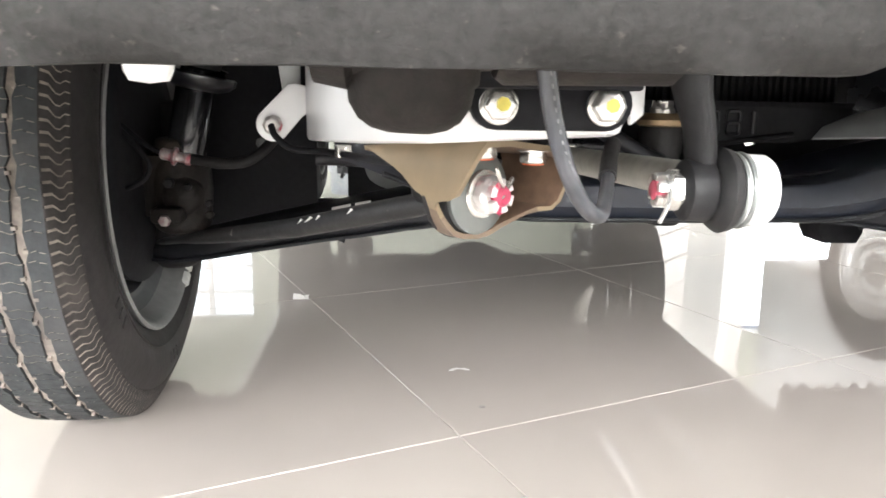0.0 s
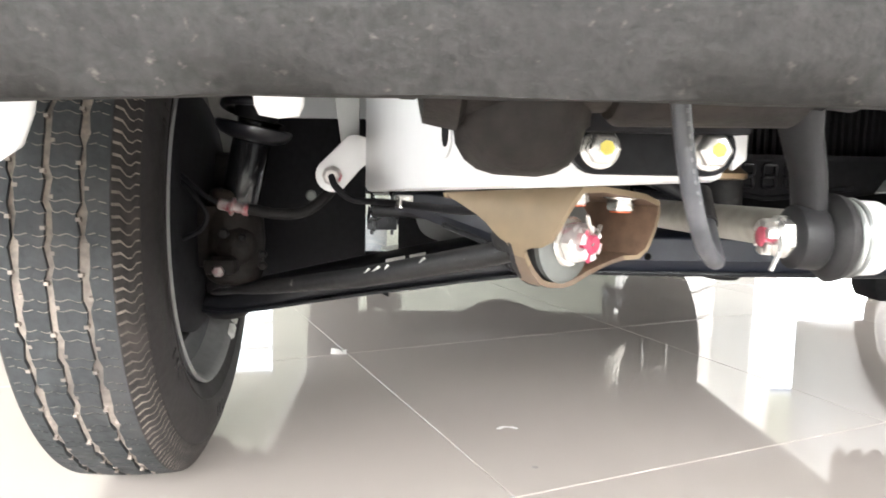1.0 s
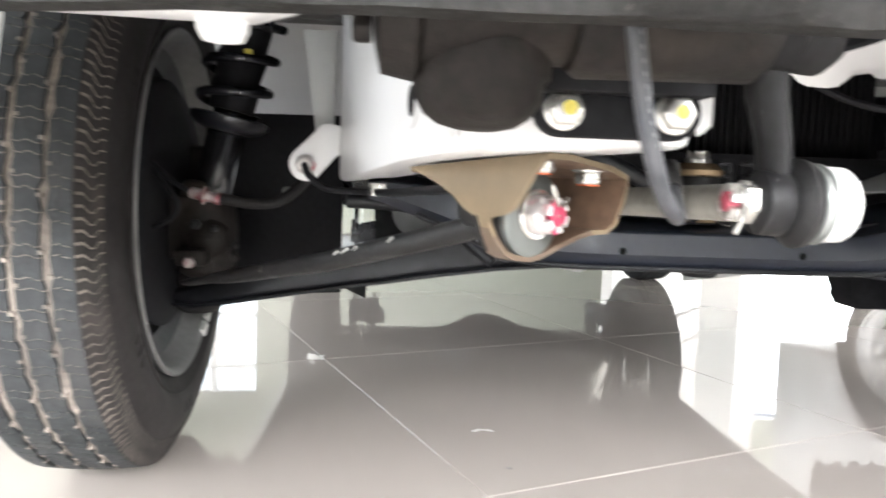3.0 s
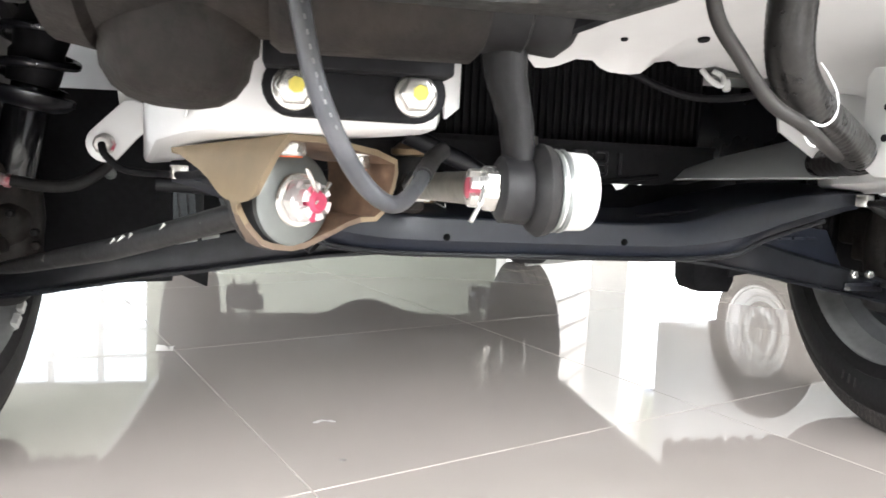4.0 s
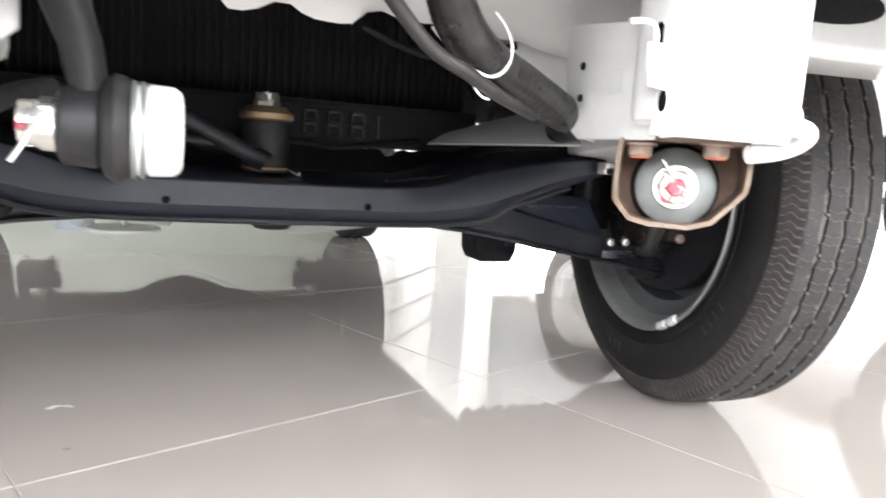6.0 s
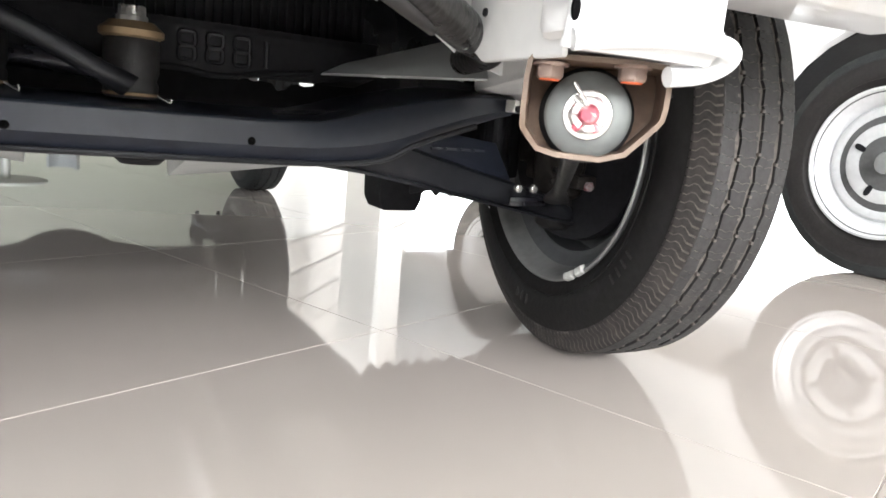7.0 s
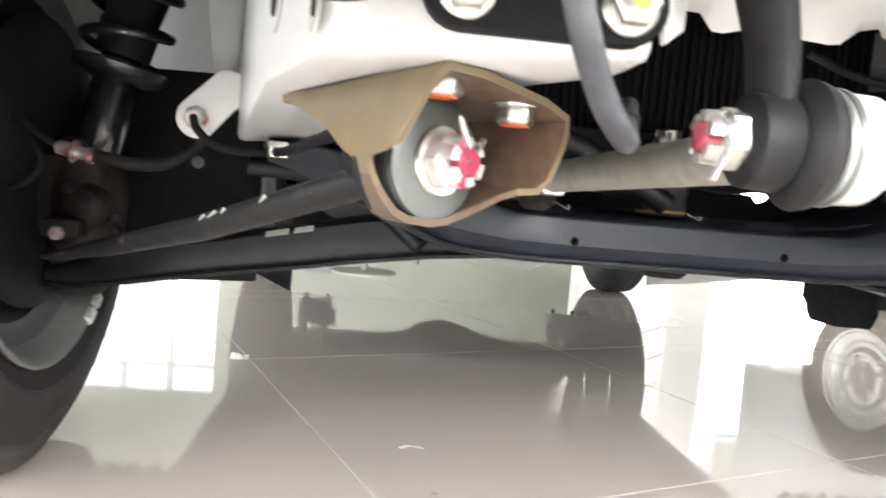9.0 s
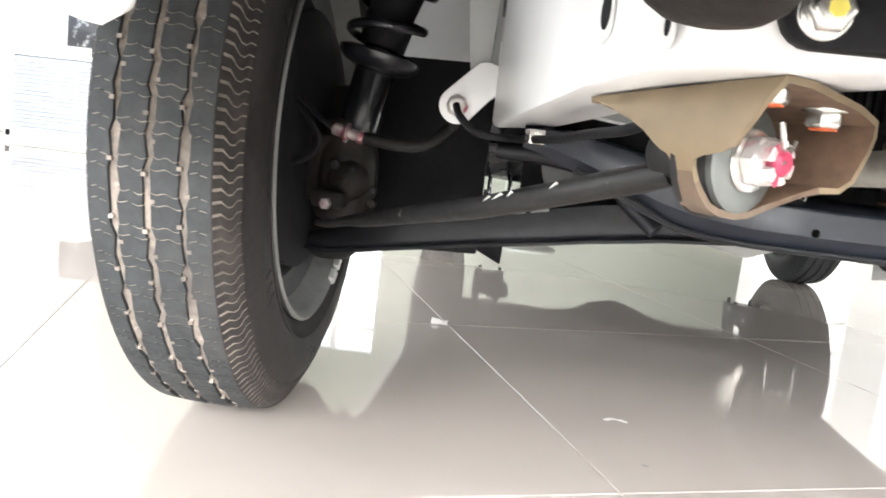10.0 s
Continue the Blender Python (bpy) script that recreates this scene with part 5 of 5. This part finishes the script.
part("cable_tie", tie, TIE, truck, "white nylon cable tie")
part("wiring", Solid().tube([(0.05, 0.96, 0.425), (0.08, 0.955, 0.412), (0.11, 0.945, 0.404), (0.14, 0.92, 0.404), (0.16, 0.88, 0.412)], 0.0035, 8), MATT, truck, "black wiring")
clip = Solid().tube([(0.104, 0.930, 0.428), (0.112, 0.926, 0.418), (0.122, 0.926, 0.414), (0.126, 0.930, 0.422), (0.118, 0.934, 0.428)], 0.0028, 8)
part("wiring_clip_stud", Solid().lathe((0.130, 0.930, 0.420), (0.1, 0, -1), [(0, 0.0030), (0.004, 0.0042), (0.009, 0.0040), (0.011, 0.0022)], 10), PLATE, truck, "pale clip stud", 0.0004)
part("wiring_clip", clip, PLATE, truck, "pale wiring clip", 0.001)

# floor, sump and shield that close the view above
under = Solid()
under.box((MID, 1.55, 0.545), (1.36, 1.0, 0.02)).box((MID, 2.85, 0.47), (1.36, 1.6, 0.02)).box((MID, 0.80, 0.545), (1.12, 0.5, 0.02))
part("floor_panel", under, BLACK, truck, "black underside of the cab and bed", 0.004)
for sx in (-1, 1):
    part("side_sill", Solid().prism([(MID + sx * 0.70, 1.545, 0.41), (MID + sx * 0.67, 1.545, 0.40), (MID + sx * 0.65, 1.545, 0.56), (MID + sx * 0.70, 1.545, 0.56)], (0, 2.1, 0)), WHITE, truck, "white side sill", 0.006)
part("bed_cross_rail", Solid().box((MID, 2.1, 0.44), (1.3, 0.06, 0.05)), BLACK, truck, "", 0.004)
part("bed_cross_rail", Solid().box((MID, 3.5, 0.42), (1.3, 0.05, 0.16)), BLACK, truck, "", 0.004)
cab = Solid().loft([[(MID + a * w, y, z) for a, y in ((-1, 0.60 + k), (-0.9, 0.545 + k), (0.9, 0.545 + k), (1, 0.60 + k), (1, 1.62), (-1, 1.62))] for z, w, k in ((0.56, 0.70, 0.0), (0.60, 0.715, -0.02), (1.00, 0.72, 0.0), (1.55, 0.66, 0.30), (1.72, 0.60, 0.42))])
part("cab", cab, WHITE, truck, "white painted cab", 0.02)
bed = Solid().box((MID, 2.68, 0.66), (1.42, 2.0, 0.34))
part("bed", bed, WHITE, truck, "white load bed", 0.01)
eng = Solid().loft([[(MID + a * w, y, z) for a, z in ((-1, 0.50), (-1, b + 0.03), (-0.7, b), (0.7, b), (1, b + 0.03), (1, 0.50))] for y, w, b in ((1.22, 0.16, 0.33), (1.30, 0.17, 0.28), (1.62, 0.16, 0.28), (1.72, 0.12, 0.33), (2.0, 0.08, 0.35))])
rag = [(-0.36, 1.19, 0.24), (0.30, 1.19, 0.24), (0.30, 1.19, 0.337), (0.200, 1.19, 0.337), (0.192, 1.19, 0.3185), (0.180, 1.19, 0.3165), (0.172, 1.19, 0.3185), (0.164, 1.19, 0.3165), (0.158, 1.19, 0.311), (0.148, 1.19, 0.309), (0.142, 1.19, 0.3165), (0.130, 1.19, 0.318), (0.122, 1.19, 0.3165), (0.112, 1.19, 0.3195), (0.104, 1.19, 0.3165), (0.092, 1.19, 0.317), (0.086, 1.19, 0.337), (-0.36, 1.19, 0.337)]
part("engine_bulkhead", Solid().prism(rag, (0, 0.006, 0)), MATT, truck, "black ragged-edged shield behind the crossmember")
part("engine_sump", eng, BLACK, truck, "dark engine sump and gearbox", 0.006)
part("prop_shaft", Solid().rod((MID, 2.0, 0.38), (MID, 2.78, 0.31), 0.03, n=24), BLACK, truck)
part("exhaust_pipe", Solid().tube([(0.16, 1.4, 0.36), (0.2, 1.7, 0.33), (0.21, 2.3, 0.33), (0.26, 2.6, 0.40), (0.28, 3.2, 0.40)], 0.022, 16), TUBE, truck, "dull exhaust pipe")
lip_low = [(-0.235, 0.241), (-0.202, 0.234), (-0.150, 0.223), (-0.101, 0.214), (-0.099, 0.228), (-0.007, 0.2285), (0.034, 0.2265), (0.036, 0.207), (0.083, 0.212), (0.171, 0.224), (0.245, 0.2345)]
sh = Solid().loft([[(x, 1.04 + max(0, abs(x) - 0.16) * 0.45, 0.2475), (x, 1.20, z), (x, 1.203, z), (x, 1.203, z + 0.004), (x, 1.04 + max(0, abs(x) - 0.16) * 0.45, 0.2505)] for x, z in lip_low])
part("splash_shield", sh, PRIMER, truck, "grey splash shield below the sump", 0.001)
for sx in (-1, 1):
    inner = Solid().prism([(MID + sx * (0.372 if sx > 0 else 0.389), 1.25, 0.19 if sx > 0 else 0.172), (MID + sx * 0.545, 1.25, 0.22 if sx > 0 else 0.165), (MID + sx * 0.545, 1.25, 0.40), (MID + sx * (0.372 if sx > 0 else 0.389), 1.25, 0.402)], (0, 0.006, 0))
    part("inner_splash_panel", inner, MATT, truck, "black inner splash panel", 0.002)
    if sx > 0:
        tab_ = Solid().loft([[(MID + sx * (0.392 + w * c), 1.35 + 0.03 * d, z) for c, d in ((-1, -1), (1, -1), (1, 1), (-1, 1))] for z, w in ((0.215, 0.036), (0.172, 0.034), (0.156, 0.026))])
    else:
        tab_ = Solid().prism([(-0.435, 1.35, 0.215), (-0.436, 1.35, 0.176), (-0.375, 1.35, 0.148), (-0.372, 1.35, 0.215)], (0, 0.012, 0))
    if sx < 0:
        part("grommet", Solid().lathe((-0.475, 1.2495, 0.302), (0, -1, 0), [(0, 0.007), (0.0015, 0.007), (0.002, 0.0045), (0.001, 0.004)], 20), STEEL, truck, "small steel grommet")
    part("splash_tab", tab_, MATT, truck, "black drooping splash tab", 0.002)
    # mud flap with a toothed lower edge
    teeth = [(MID + sx * 0.445, 1.52, 0.45), (MID + sx * 0.445, 1.52, 0.172)]
    for k in range(6):
        teeth += [(MID + sx * (0.458 + 0.034 * k), 1.52, 0.155), (MID + sx * (0.475 + 0.034 * k), 1.52, 0.171)]
    teeth += [(MID + sx * 0.668, 1.52, 0.158), (MID + sx * 0.70, 1.52, 0.165), (MID + sx * 0.70, 1.52, 0.45)]
    part("mud_flap", Solid().prism(teeth, (0, 0.008, 0)), RUBBER, truck, "black rubber mud flap with a toothed edge", 0.001)
    # wing corner over the front of the wheel
    if sx > 0:
        continue
    w = Solid().loft([[(MID + sx * a, y, z) for a, y, z in ((0.586 - k, 0.79, zz + 0.010), (0.592 - k, 0.786, zz + 0.002), (0.604, 0.786, zz - 0.0015), (0.625, 0.786, zz), (0.66, 0.788, zz + 0.014 * j), (0.72, 0.792, zz + 0.03 * j), (0.80, 0.80, zz + 0.045 * j), (0.80, 0.806, zz + 0.045 * j), (0.62, 0.794, zz + 0.001), (0.592 - k, 0.796, zz + 0.006))] for zz, k, j in ((0.3495, 0, 1), (0.37, 0.008, 0.7), (0.41, 0.014, 0.2), (0.55, 0.018, 0))])
    part("front_wing", w, WHITE, truck, "white front wing corner", 0.003)
    outer = Solid().loft([[(MID + sx * 0.735, AXLE_Y + r * math.cos(a), RADIUS + r * math.sin(a)) for r in (0.325, 0.34)] + [(MID + sx * 0.75, AXLE_Y + 0.34 * math.cos(a), RADIUS + 0.34 * math.sin(a)), (MID + sx * 0.75, AXLE_Y + 0.325 * math.cos(a), RADIUS + 0.325 * math.sin(a))] for a in [radians(20 + 7 * i) for i in range(15)]])
    part("wheel_arch_lip", outer, WHITE, truck, "white wheel arch lip", angle=50)
    arch = Solid().loft([[(MID + sx * x, AXLE_Y + r * math.cos(a), RADIUS + r * math.sin(a)) for x, r in ((0.40, 0.330), (0.74, 0.330), (0.74, 0.336), (0.40, 0.336))] for a in [radians(12 + 7 * i) for i in range(17)]])
    part("wheel_house", arch, WHITE, truck, "white inner wheel house", angle=50)
for sx in (-1, 1):
    # rear leaf spring with its clamp plate
    leaf = Solid()
    for k in range(4):
        L = 0.52 - 0.1 * k
        leaf.loft([[(MID + sx * 0.42 + dx, REAR_Y + L * t, 0.222 + 0.008 * k + 0.10 * (L * t / 0.52) ** 2 + dz) for dx, dz in ((-0.025, -0.0035), (0.025, -0.0035), (0.025, 0.0035), (-0.025, 0.0035))] for t in [i / 6 - 1 for i in range(13)]])
    spring = part("leaf_spring", leaf, BLACK, truck, "black rear leaf spring")
    part("clamp_plate", Solid().box((MID + sx * 0.42, REAR_Y, 0.128), (0.10, 0.12, 0.05)), BLACK, spring, "", 0.002)
    rag_ = random.Random(11 + sx)
    for k in range(7):
        part("clamp_nut", Solid().hexagon((MID + sx * (0.362 + 0.016 * k), REAR_Y - 0.05, 0.108 + 0.022 * rag_.random()), (0, 0, 1), 0.010 + 0.005 * rag_.random(), 0.05), BLACK, spring)
    for dx in (-0.034, 0.034):
        for dy in (-0.04, 0.04):
            part("clamp_bolt", Solid().rod((MID + sx * 0.42 + dx, REAR_Y + dy, 0.085), (MID + sx * 0.42 + dx, REAR_Y + dy, 0.33), 0.006, n=8), BLACK, spring)
ax = Solid().lathe((MID - 0.55, REAR_Y, RADIUS), (1, 0, 0), [(0, 0.05), (0.06, 0.065), (0.20, 0.075), (0.33, 0.083), (0.42, 0.100), (0.48, 0.132), (0.55, 0.148), (0.62, 0.132), (0.68, 0.105), (0.78, 0.088), (0.92, 0.076), (1.04, 0.065), (1.10, 0.05)], 32)
part("rear_axle", ax, BLACK, truck, "black rear axle with a round differential housing", angle=50)

# added mirror sheet for a bright gap under the bed, and a small hanger plate
hang = [(0.356, 0.355), (0.361, 0.290), (0.372, 0.285), (0.381, 0.300), (0.392, 0.288), (0.396, 0.330), (0.408, 0.365), (0.412, 0.400), (0.396, 0.372), (0.384, 0.352), (0.372, 0.350)]
# leaned forward so the metal mirrors the bright floor ahead of the truck
lean = lambda x, y, z: (x, y - 0.17 * (z - 0.23), z)
part("hanging_bracket", Solid().prism([lean(0.325 + (a - 0.356) * 1.5, 2.70, 0.415 - (b - 0.285) * 1.6) for a, b in hang][::-1], (0, 0.004, 0)), ZINC, truck, "tilted mirror sheet standing in for a bright gap under the bed")
plate = part("hanger_plate", Solid().prism([lean(x, 2.24, z) for x, z in ((0.312, 0.215), (0.384, 0.215), (0.384, 0.255), (0.312, 0.255))], (0, 0.004, 0)), ZINC, truck, "plated plate with two holes")
for hx in (-1, 1):
    part("hanger_rod", Solid().rod(lean(0.348 + hx * 0.034, 2.24, 0.150), lean(0.348 + hx * 0.034, 2.24, 0.218), 0.003, n=8), ZINC, plate)
    part("hole", Solid().lathe(lean(0.348 + hx * 0.016, 2.2385, 0.232), (0, -1, -0.17), [(0, 0.004), (0.0006, 0.004)], 10), MATT, plate)
part("bed_prop", Solid().tube([(0.02, 2.05, 0.41), (0.12, 2.02, 0.39), (0.24, 2.06, 0.40), (0.34, 2.1, 0.42)], 0.012, 10), BLACK, truck, "dark brake cable")

# ---- things in the room ----
def parked_van():
    """A second white vehicle, of which wheels and lower flank show; local x is across, y along."""
    root = thing("parked_van", "white van parked beside on the tiles, silver steel wheels", "van", (1.80, 1.43, 0))
    root.rotation_euler = (0, 0, radians(4.8))
    for y, spin in ((0.0, 50), (1.545, 10)):
        rim = part("wheel", RIM_MESH, None, root, "silver steel wheel", m=pose(0, y, RADIUS, spin, 0, 0))
        part("tyre", CLEAN_TYRE_MESH, None, rim)
        part("tread", CLEAN_TREAD_MESH, None, rim)
        part("hub_cap", Solid().lathe((-0.030, 0, 0), (-1, 0, 0), [(0, 0.030), (0.020, 0.029), (0.026, 0.026), (0.027, 0.0)], 32), GUARD, rim, "dull grey hub centre", angle=40)
        face = Solid().lathe((-0.052, 0, 0), (-1, 0, 0), [(0.006, 0.188), (0.013, 0.190), (0.014, 0.184), (0.006, 0.178), (0.002, 0.166), (-0.002, 0.163), (-0.010, 0.152), (-0.022, 0.149), (-0.022, 0.146), (-0.014, 0.141), (-0.012, 0.126), (-0.018, 0.118), (-0.012, 0.110), (-0.006, 0.100), (-0.010, 0.060), (-0.016, 0.040), (-0.022, 0.029)], 64, 0, False)
        part("wheel_face", face, SILVER, rim, "bright silver painted wheel face", angle=50)
        for k in range(4):
            a = radians(25 + 90 * k - spin)
            cut = Solid().prism([(-0.0465, (0.079 + 0.015 * math.copysign(abs(math.cos(t)) ** 0.6, math.cos(t))) * math.cos(a) - 0.0075 * math.sin(t) * math.sin(a), (0.079 + 0.015 * math.copysign(abs(math.cos(t)) ** 0.6, math.cos(t))) * math.sin(a) + 0.0075 * math.sin(t) * math.cos(a)) for t in [2 * math.pi * i / 16 for i in range(16)]], (0.004, 0, 0))
            part("slot", cut, MATT, rim, "dark slot in the wheel face")
        part("arch_lining", Solid().loft([[(x, y + 0.35 * math.cos(a), RADIUS + 0.35 * math.sin(a)) for x in (-0.03, 0.5)] + [(0.5, y + 0.36 * math.cos(a), RADIUS + 0.36 * math.sin(a)), (-0.03, y + 0.36 * math.cos(a), RADIUS + 0.36 * math.sin(a))] for a in [radians(5 + 10 * i) for i in range(18)]]), MATT, root)
    side = [(-0.32, 0.43), (-0.40, 0.56), (-0.27, 0.76), (-0.27, 1.02), (-0.05, 1.78), (0.3, 1.84), (2.2, 1.84), (2.25, 0.40)]
    for y in (1.545, 0.0):
        side += [(y + 0.355 * math.cos(a), RADIUS + 0.355 * math.sin(a)) for a in [radians(18 + 12 * i) for i in range(13)]]
    part("body", Solid().prism([(-0.07, y, z) for y, z in side], (1.45, 0, 0)), WHITE, root, "white painted body", 0.006)
    return root


parked_van()


def counter():
    root = thing("reception_counter", "pale blue-grey laminate reception counter", "counter", (-3.62, 5.5, 0))
    part("body", Solid().box((0, 0, 0.325), (0.86, 0.5, 0.57)), LAMINATE, root, "", 0.006)
    part("plinth", Solid().box((0, 0.01, 0.02), (0.84, 0.46, 0.04)), FRAME, root)
    part("worktop", Solid().box((0, 0, 0.625), (0.96, 0.58, 0.03)), FRAME, root, "white worktop", 0.004)
    for k in range(18):
        part("slat", Solid().box((0, -0.256, 0.095 + k * 0.0282), (0.80, 0.012, 0.023)), LAMINATE, root, "", 0.003)
    for x in (-0.43, 0.43):
        part("post", Solid().box((x, -0.25, 0.32), (0.05, 0.03, 0.58)), FRAME, root, "", 0.003)
    part("foot_rail", Solid().box((0, -0.25, 0.06), (0.9, 0.03, 0.05)), FRAME, root, "", 0.003)
    return root


counter()


def monitor():
    root = thing("monitor", "small dark monitor on the counter", "monitor", (-3.55, 5.45, 0.64))
    part("screen", Solid().box((0, 0, 0.22), (0.42, 0.03, 0.28)), SCREEN, root, "dark glossy screen", 0.006)
    part("stand", Solid().box((0, 0.02, 0.05), (0.06, 0.03, 0.09)), MATT, root, "", 0.004)
    part("foot", Solid().box((0, 0.02, 0.007), (0.2, 0.14, 0.014)), MATT, root, "", 0.004)
    return root


monitor()


def round_table(x, y):
    root = thing("round_table", "low round glass-topped table on a metal column", "table", (x, y, 0))
    part("foot", Solid().lathe((0, 0, 0), (0, 0, 1), [(0, 0.16), (0.008, 0.165), (0.02, 0.14), (0.03, 0.04)], 40), LEGMETAL, root, "pale metal disc foot")
    part("column", Solid().rod((0, 0, 0.025), (0, 0, 0.43), 0.03, n=20), LEGMETAL, root, "pale metal column")
    part("tabletop", Solid().lathe((0, 0, 0.43), (0, 0, 1), [(0, 0.255), (0.004, 0.27), (0.018, 0.27), (0.022, 0.26)], 48), LEGMETAL, root, "pale round tabletop", angle=50)
    return root


def chair(x, y, turn, size):
    """Rounded tub chair on a short frame."""
    root = thing("visitor_chair", "low blue-grey tub chair on a pale metal frame", "chair", (x, y, 0), "chairs at the table")
    for sx in (-1, 1):
        for sy in (-1, 1):
            part("leg", Solid().rod((sx * 0.17, sy * 0.17, 0), (sx * 0.17, sy * 0.17, 0.30), 0.012, n=10), LEGMETAL, root)
    part("seat", Solid().loft([[(w * 0.22 * math.copysign(abs(math.cos(a)) ** 0.5, math.cos(a)), w * 0.22 * math.copysign(abs(math.sin(a)) ** 0.5, math.sin(a)), z) for a in [2 * math.pi * (i + 0.5) / 24 for i in range(24)]] for z, w in ((0.29, 0.9), (0.31, 1.0), (0.42, 1.0), (0.45, 0.92))]), BLUEBIN, root, "blue-grey padded seat", angle=50)
    part("backrest", Solid().loft([[(0.22 * r * math.cos(a), 0.22 * r * math.sin(a), z) for r in (1.0, 0.84) for z in ((0.43, 0.72) if r == 1.0 else (0.72, 0.43))] for a in [radians(-10 + 20 * i) for i in range(11)]]), BLUEBIN, root, "curved blue-grey backrest", 0.006, angle=50)
    root.rotation_euler, root.scale = (0, 0, radians(turn)), (size, size, size)
    return root


round_table(-0.30, 6.45)
chair(TUB[0][0], TUB[0][1], 150, 0.72)
chair(TUB[1][0], TUB[1][1], -30, 0.58)
banner = thing("red_banner", "narrow red banner stand by the pillar", "banner", (2.05, 6.6, 0))
part("sheet", Solid().box((0, 0, 0.30), (0.08, 0.012, 0.5)), REDSIGN, banner, "red sheet", 0.002)
part("foot", Solid().box((0, 0, 0.02), (0.22, 0.18, 0.04)), FRAME, banner, "white foot", 0.004)
scrap = Solid()
rnd = random.Random(2)
pts = [(-0.014 + 0.0056 * i, 0.008 * math.sin(i * 0.6) + 0.0022 * (j - 1), 0.001 + 0.002 * rnd.random()) for i in range(6) for j in range(3)]
scrap.add(pts + [(x, y, z + 0.0008) for x, y, z in pts], [(3 * i + j, 3 * i + 3 + j, 3 * i + 4 + j, 3 * i + 1 + j) for i in range(5) for j in range(2)] + [(18 + 3 * i + 1 + j, 18 + 3 * i + 4 + j, 18 + 3 * i + 3 + j, 18 + 3 * i + j) for i in range(5) for j in range(2)])
sc = tagged(new("plastic_scrap", mesh_of("plastic_scrap", scrap, LITTER)), "torn scrap of clear plastic film on the tiles", "litter")
sc.location = SCRAP

stain = Solid().lathe((-0.197, 1.092, 0.0004), (0, 0, 1), [(0, 0.0042), (0.0003, 0.0036)], 9)
tagged(new("dirt_spot", mesh_of("dirt_spot", stain, DIRT)), "small dark dirt spot on the tiles", "dirt")
tape = Solid()
crumple = random.Random(6)
pts = [(-0.470 + 0.007 * (i - 2) + 0.002 * crumple.random(), 1.570 + 0.007 * (j - 1) + 0.003 * crumple.random(), 0.001 + (0.009 * crumple.random() if j else 0.0)) for i in range(5) for j in range(3)]
quads = [(3 * i + j, 3 * i + 3 + j, 3 * i + 4 + j, 3 * i + 1 + j) for i in range(4) for j in range(2)]
tape.add(pts + [(x, y, z + 0.0007) for x, y, z in pts], quads + [tuple(15 + v for v in reversed(q)) for q in quads])
tagged(new("tape_scrap", mesh_of("tape_scrap", tape, LITTER)), "small crumpled pale tape scrap on a tile crossing", "litter")

# ---- the tiled floor ----
TURN_DEG, SIDE = 21.8, 0.6
CROSS = Vector((-0.231, 1.017, 0))
floor = structure("floor", Solid().box(((X0 + X1) / 2, (Y0 + Y1) / 2, -0.0515), (X1 - X0 + 0.5, Y1 - Y0 + 0.5, 0.1)), GROUT, "polished beige floor tiles with pale joints")
e1 = Vector((math.cos(radians(TURN_DEG)), math.sin(radians(TURN_DEG)), 0))
e2 = Vector((-e1.y, e1.x, 0))
g = SIDE / 2 - 0.0007
tile_mesh = mesh_of("tile", Solid().loft([[(-g, -g, -0.0036), (g, -g, -0.0036), (g, g, -0.0036), (-g, g, -0.0036)], [(-g, -g, -0.0008), (g, -g, -0.0008), (g, g, -0.0008), (-g, g, -0.0008)], [(-g + 0.0005, -g + 0.0005, 0), (g - 0.0005, -g + 0.0005, 0), (g - 0.0005, g - 0.0005, 0), (-g + 0.0005, g - 0.0005, 0)]]), TILE, angle=30)
rest = Solid()
for i in range(-22, 23):
    for j in range(-22, 23):
        c = CROSS + e1 * (i + 0.5) * SIDE + e2 * (j + 0.5) * SIDE
        if not (X0 - 0.1 < c.x < X1 + 0.1 and Y0 - 0.1 < c.y < Y1 + 0.1):
            continue
        if (c - Vector((0.2, 2.2, 0))).length < 4.6:
            part("tile", tile_mesh, None, floor, m=Matrix.Translation(c) @ pose(0, 0, 0, 0, 0, TURN_DEG))
        else:
            q = [c + e1 * a * g + e2 * b * g for a, b in ((-1, -1), (1, -1), (1, 1), (-1, 1))]
            rest.prism([p + Vector((0, 0, -0.0036)) for p in q], (0, 0, 0.0036))
far = part("far_tiles", rest, TILE, floor)
tagged(far, kind="stuff")
